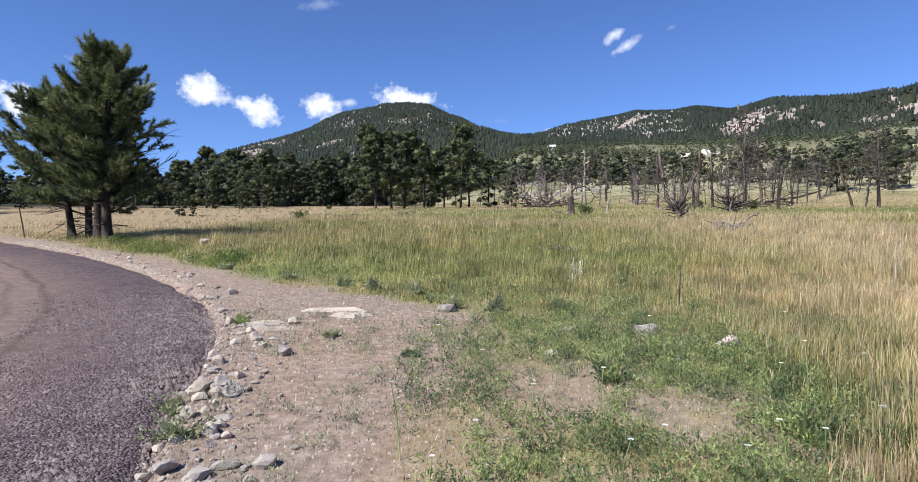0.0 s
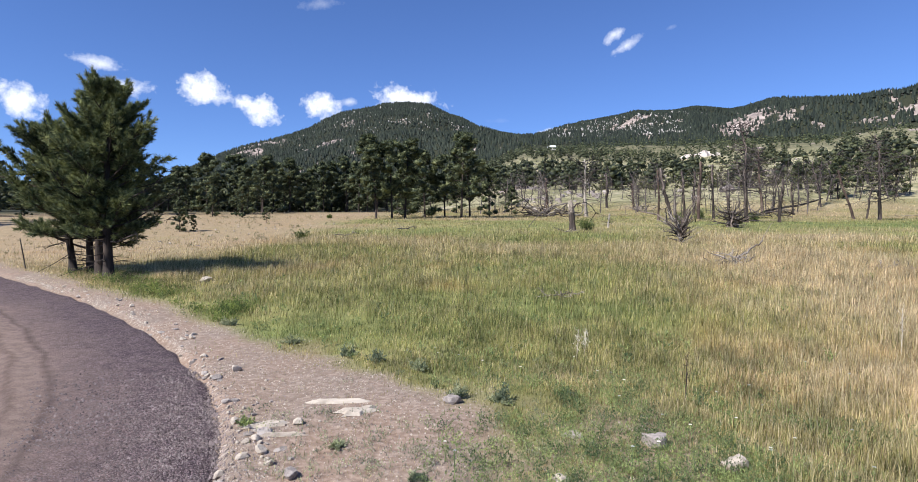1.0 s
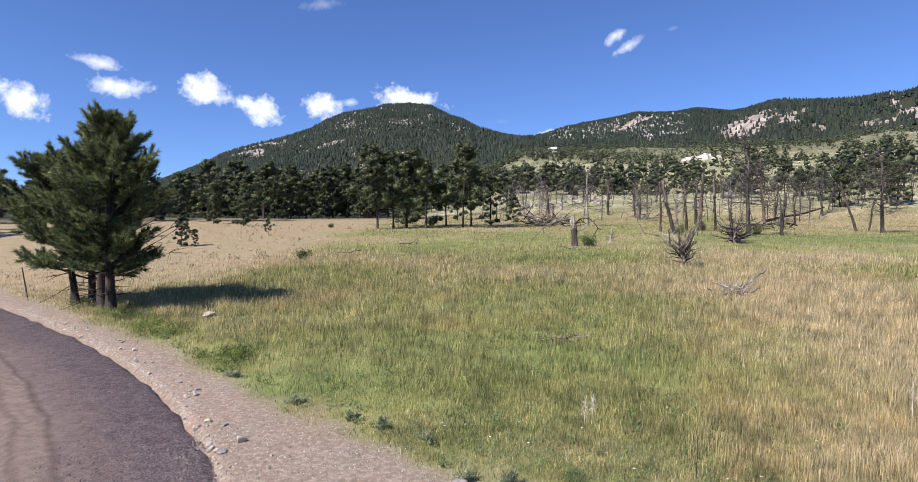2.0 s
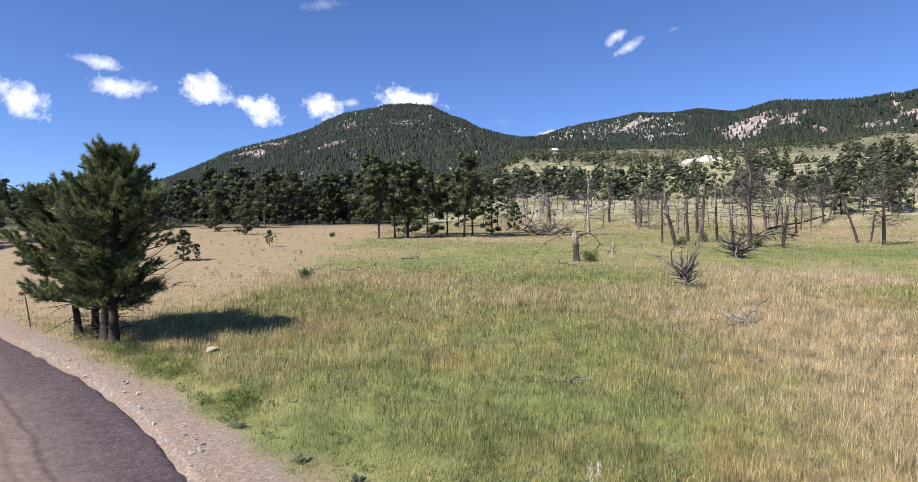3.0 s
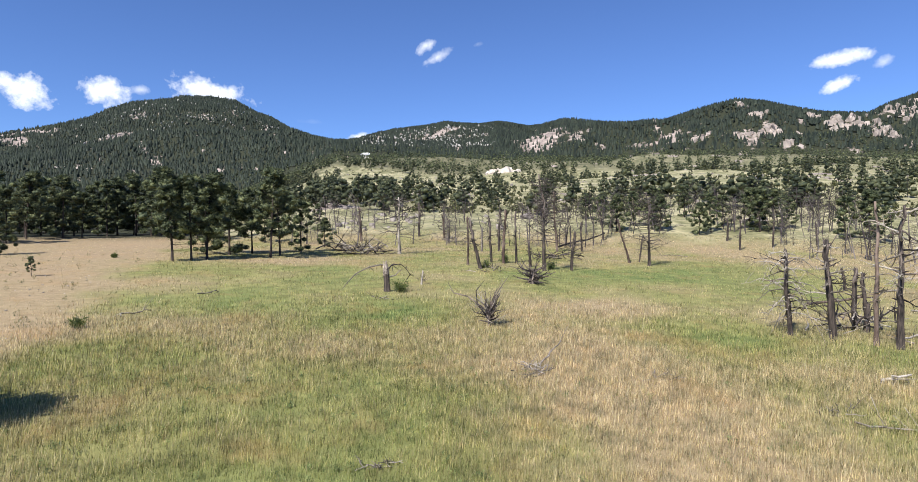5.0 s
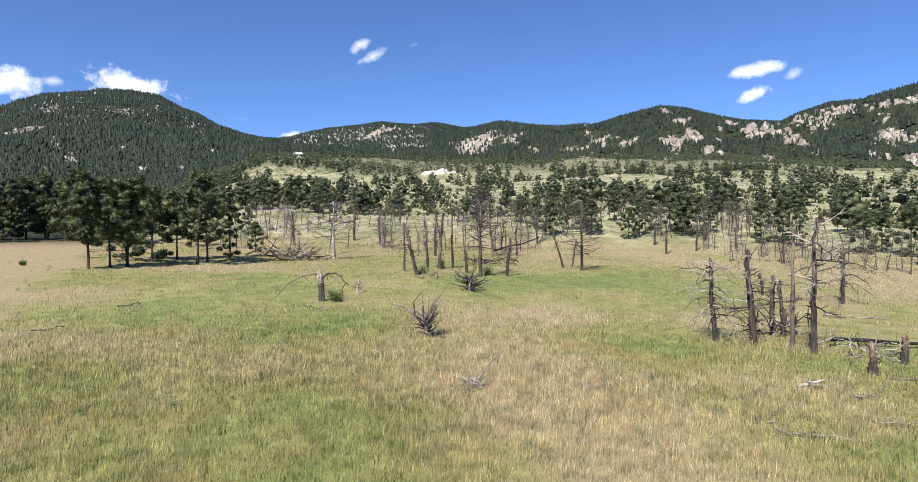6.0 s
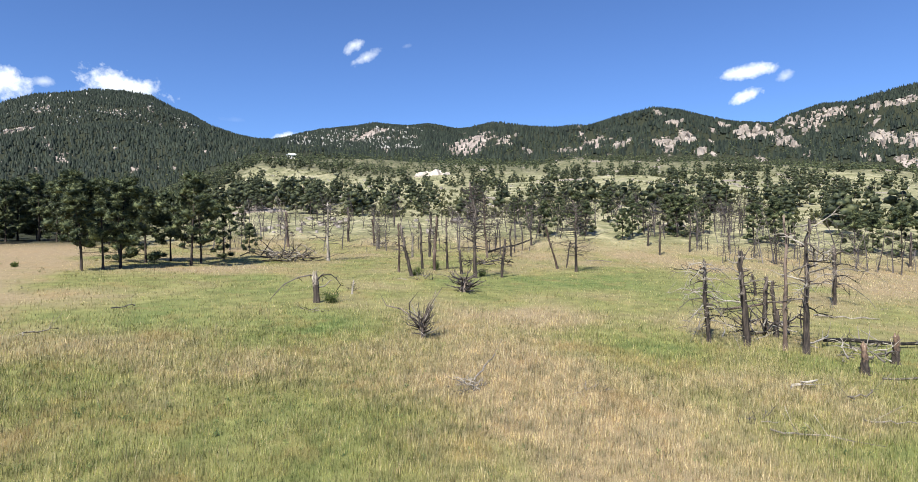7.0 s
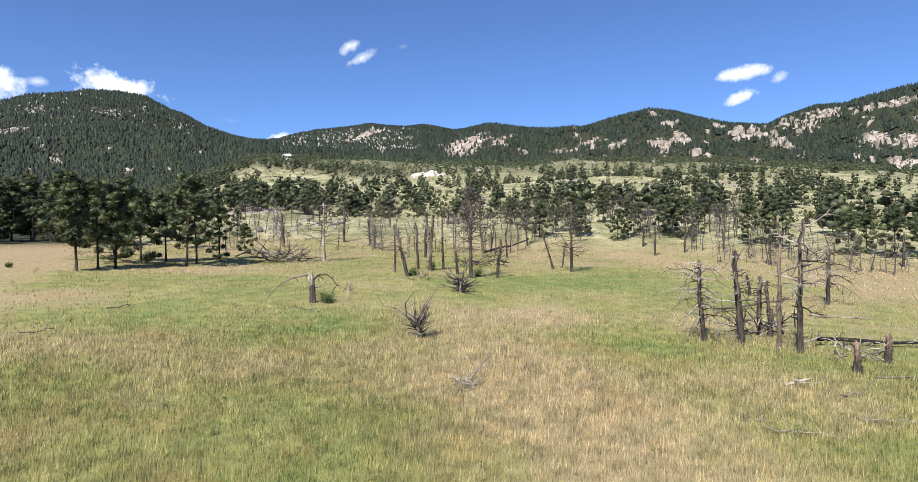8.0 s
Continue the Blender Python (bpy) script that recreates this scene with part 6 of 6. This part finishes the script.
def blocks(count, seed):
    """Angular rock blocks, about a metre across, standing on z = 0."""
    r2 = random.Random(seed)
    made = []
    for _ in range(count):
        bm = bmesh.new()
        bmesh.ops.create_cube(bm, size=1.0)
        bmesh.ops.subdivide_edges(bm, edges=bm.edges[:], cuts=1)
        for v in bm.verts:
            v.co += Vector([r2.uniform(-0.17, 0.17) for _ in range(3)])
            v.co.x *= 1.0 - 0.35 * (v.co.z + 0.5)
            v.co.z += 0.5
        me = bpy.data.meshes.new("block")
        bm.to_mesh(me)
        bm.free()
        made.append(me)
    return made


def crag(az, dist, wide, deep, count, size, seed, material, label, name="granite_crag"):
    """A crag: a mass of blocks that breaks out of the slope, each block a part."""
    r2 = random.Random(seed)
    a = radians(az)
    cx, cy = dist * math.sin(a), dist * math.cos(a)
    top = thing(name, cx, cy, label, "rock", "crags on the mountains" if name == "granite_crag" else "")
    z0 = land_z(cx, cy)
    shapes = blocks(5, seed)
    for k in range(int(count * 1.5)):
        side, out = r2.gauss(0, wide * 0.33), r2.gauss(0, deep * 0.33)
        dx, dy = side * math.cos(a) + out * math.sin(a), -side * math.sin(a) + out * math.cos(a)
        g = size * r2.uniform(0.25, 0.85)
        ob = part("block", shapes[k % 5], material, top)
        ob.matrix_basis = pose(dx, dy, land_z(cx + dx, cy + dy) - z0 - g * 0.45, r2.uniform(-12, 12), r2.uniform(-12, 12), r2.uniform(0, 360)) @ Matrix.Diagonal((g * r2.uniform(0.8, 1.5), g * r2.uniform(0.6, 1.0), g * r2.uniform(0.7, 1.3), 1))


def crags():
    """Granite that stands out of the mountain forest."""
    r2 = np.random.default_rng(44)
    for k, row in enumerate(CRAGS):
        crag(*row, 700 + k, M_CRAG, "jagged pinkish granite crag in mountain forest")
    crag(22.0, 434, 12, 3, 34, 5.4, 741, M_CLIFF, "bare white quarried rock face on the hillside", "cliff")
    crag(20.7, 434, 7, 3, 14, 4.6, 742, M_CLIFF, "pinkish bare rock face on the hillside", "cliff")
    crag(-14.6, 884, 36, 4, 22, 4.5, 743, M_CLIFF, "bare pinkish earth bank above the pine wood", "cliff")
    n = 20000
    az = np.radians(-25 + 91 * r2.random(n))
    r = np.sqrt(800 ** 2 + (1850 ** 2 - 800 ** 2) * r2.random(n))
    x, y = r * np.sin(az), r * np.cos(az)
    z, _, rock = land(x, y)
    deg = np.degrees(az)
    limit = np.interp(deg, [-180, -10, 2, 9, 24, 30, 48, 60, 180], [1500, 1600, 1700, 1900, 1800, 1250, 1150, 1050, 1400])
    grey = blob(deg, r, 14.5, 1080, 5.0, 230) + 0.10 * smooth(r, 1050, 1300) * (deg < 1) * smooth(fractal(x, y, 60, 97, 3), 0.45, 0.65)
    keep = (r2.random(n) < rock * (0.10 + 0.14 * smooth(deg, 24, 42)) + 0.30 * grey + 0.015) & (r < limit * 0.97)
    x, y, z, deg = x[keep], y[keep], z[keep], deg[keep]
    size = 2.2 + 2.6 * r2.random(len(x)) ** 2
    bits = [arrays(me) for me in blocks(4, 9)]
    v, f = scatter(bits, x, y, z - size * 0.25, size, r2, 0.6 + 0.8 * r2.random(len(x)))
    tagged(part("granite_blocks", mesh_of("granite_blocks", v, f), M_CRAG), "scattered granite blocks among mountain forest", "rock", kind="stuff")
    # pale grey blocks that stand close together among the trees of two slopes
    az = np.radians(np.concatenate([8.5 + 12.5 * r2.random(3600), -15 + 16 * r2.random(1500)]))
    r = np.concatenate([840 + 620 * r2.random(3600) ** 1.4, 1120 + 420 * r2.random(1500)])
    x, y = r * np.sin(az), r * np.cos(az)
    keep = fractal(x, y, 55, 99, 3) + 0.25 * r2.random(len(x)) > np.where(az > 0.1, 0.53, 0.64)
    x, y = x[keep], y[keep]
    size = 2.6 + 3.6 * r2.random(len(x)) ** 2
    chunks = [arrays(stone_mesh("block", 60 + k, 1)) for k in range(4)]
    v, f = scatter(chunks, x, y, land(x, y)[0] - size * 0.15, size, r2, 0.9 + 1.3 * r2.random(len(x)))
    tagged(part("grey_blocks", mesh_of("grey_blocks", v, f), M_GREY_ROCK), "pale grey granite blocks among dark conifers", "rock", kind="stuff")
    # pale stones that lie about the near hillside
    n = 1500
    az, r = np.radians(6 + 58 * r2.random(n)), 100 + 320 * r2.random(n) ** 1.2
    x, y = r * np.sin(az), r * np.cos(az)
    keep = fractal(x, y, 30, 95, 3) + 0.15 * r2.random(n) > 0.62
    x, y = x[keep], y[keep]
    size = 0.35 + 0.9 * r2.random(len(x)) ** 2
    v, f = scatter(bits, x, y, land(x, y)[0] - size * 0.3, size, r2, 0.5 + 0.5 * r2.random(len(x)))
    tagged(part("hillside_stones", mesh_of("hillside_stones", v, f), M_STONE), "pale stones scattered over the grassy hillside", "rock", kind="stuff")


crags()


# ---- low herbs near the take-off place ----
def herbs(name, n, label, material, x0, x1, y0, y1, size, leaf, seed, cover):
    """Many small leafy rosettes in the thin grass."""
    r2 = np.random.default_rng(seed)
    shapes = []
    for k in range(5):
        p = np.stack([r2.normal(0, 0.28, 16), r2.normal(0, 0.28, 16), r2.uniform(0.05, 0.8, 16)], 1)
        v, f = spray(p, np.tile([0, 0, 1.0], (16, 1)), 3, leaf, leaf * 0.42, r2, 1.1)
        shapes.append((v, f[0]))
    x, y = x0 + (x1 - x0) * r2.random(n), y0 + (y1 - y0) * r2.random(n)
    bare = bareness(x, y)
    keep = (beside(x, y, ROAD_EDGE) > 0.25) & (r2.random(n) < cover(x, y, bare)) & (fractal(x, y, 0.8, seed) > 0.47)
    x, y = x[keep], y[keep]
    v, f = scatter(shapes, x, y, land(x, y)[0], size * (0.4 + 1.0 * r2.random(len(x))), r2)
    tagged(part(name, mesh_of(name, v, f), material), label, "herbs", kind="stuff")


herbs("green_herbs", 15000, "low leafy green herbs in thin grass", M_WEED, -0.4, 4.6, 1.7, 8.5, 0.13, 0.15, 61, lambda x, y, b: 1.2 * (1 - 0.6 * b) * blob(x, y, 2.0, 3.9, 2.3, 3.0))
herbs("sage_herbs", 9000, "low grey-green herbs on stony soil", M_SAGE, -2.4, 4.6, 1.7, 10, 0.085, 0.17, 62, lambda x, y, b: (0.25 + 0.4 * b) * blob(x, y, 0.6, 5.0, 2.6, 3.2))
herbs("meadow_herbs", 3000, "green herbs scattered through the meadow grass", M_WEED, -8, 16, 8, 26, 0.15, 0.26, 63, lambda x, y, b: 0.35 * (1 - b) * (1 - dryness(x, y)))
herbs("verge_herbs", 5200, "bright leafy green herbs at the foot of the roadside pines", M_VERGE, -11.5, -4.2, 11.0, 18.2, 0.20, 0.17, 65, lambda x, y, b: (1 - b) * np.exp(-((beside(x, y, GRASS_EDGE) - 0.75) / 0.55) ** 2))
herbs("slope_tufts", 420, "small olive tufts on the bleached slope", M_SLOPE_TUFT, -26, -8.5, 22, 70, 0.24, 0.24, 64, lambda x, y, b: 0.6 * smooth(-x, 8.5, 10.5))
r2 = random.Random(31)
for k in range(60):
    py = r2.uniform(24, 52)
    px = -9.5 - r2.random() * (2 + py * 0.12)
    stone(px, py, r2.uniform(0.07, 0.24), k, r2.uniform(0, 360), 0.8, "small pale stone in bleached grass", "stones on the tan slope")
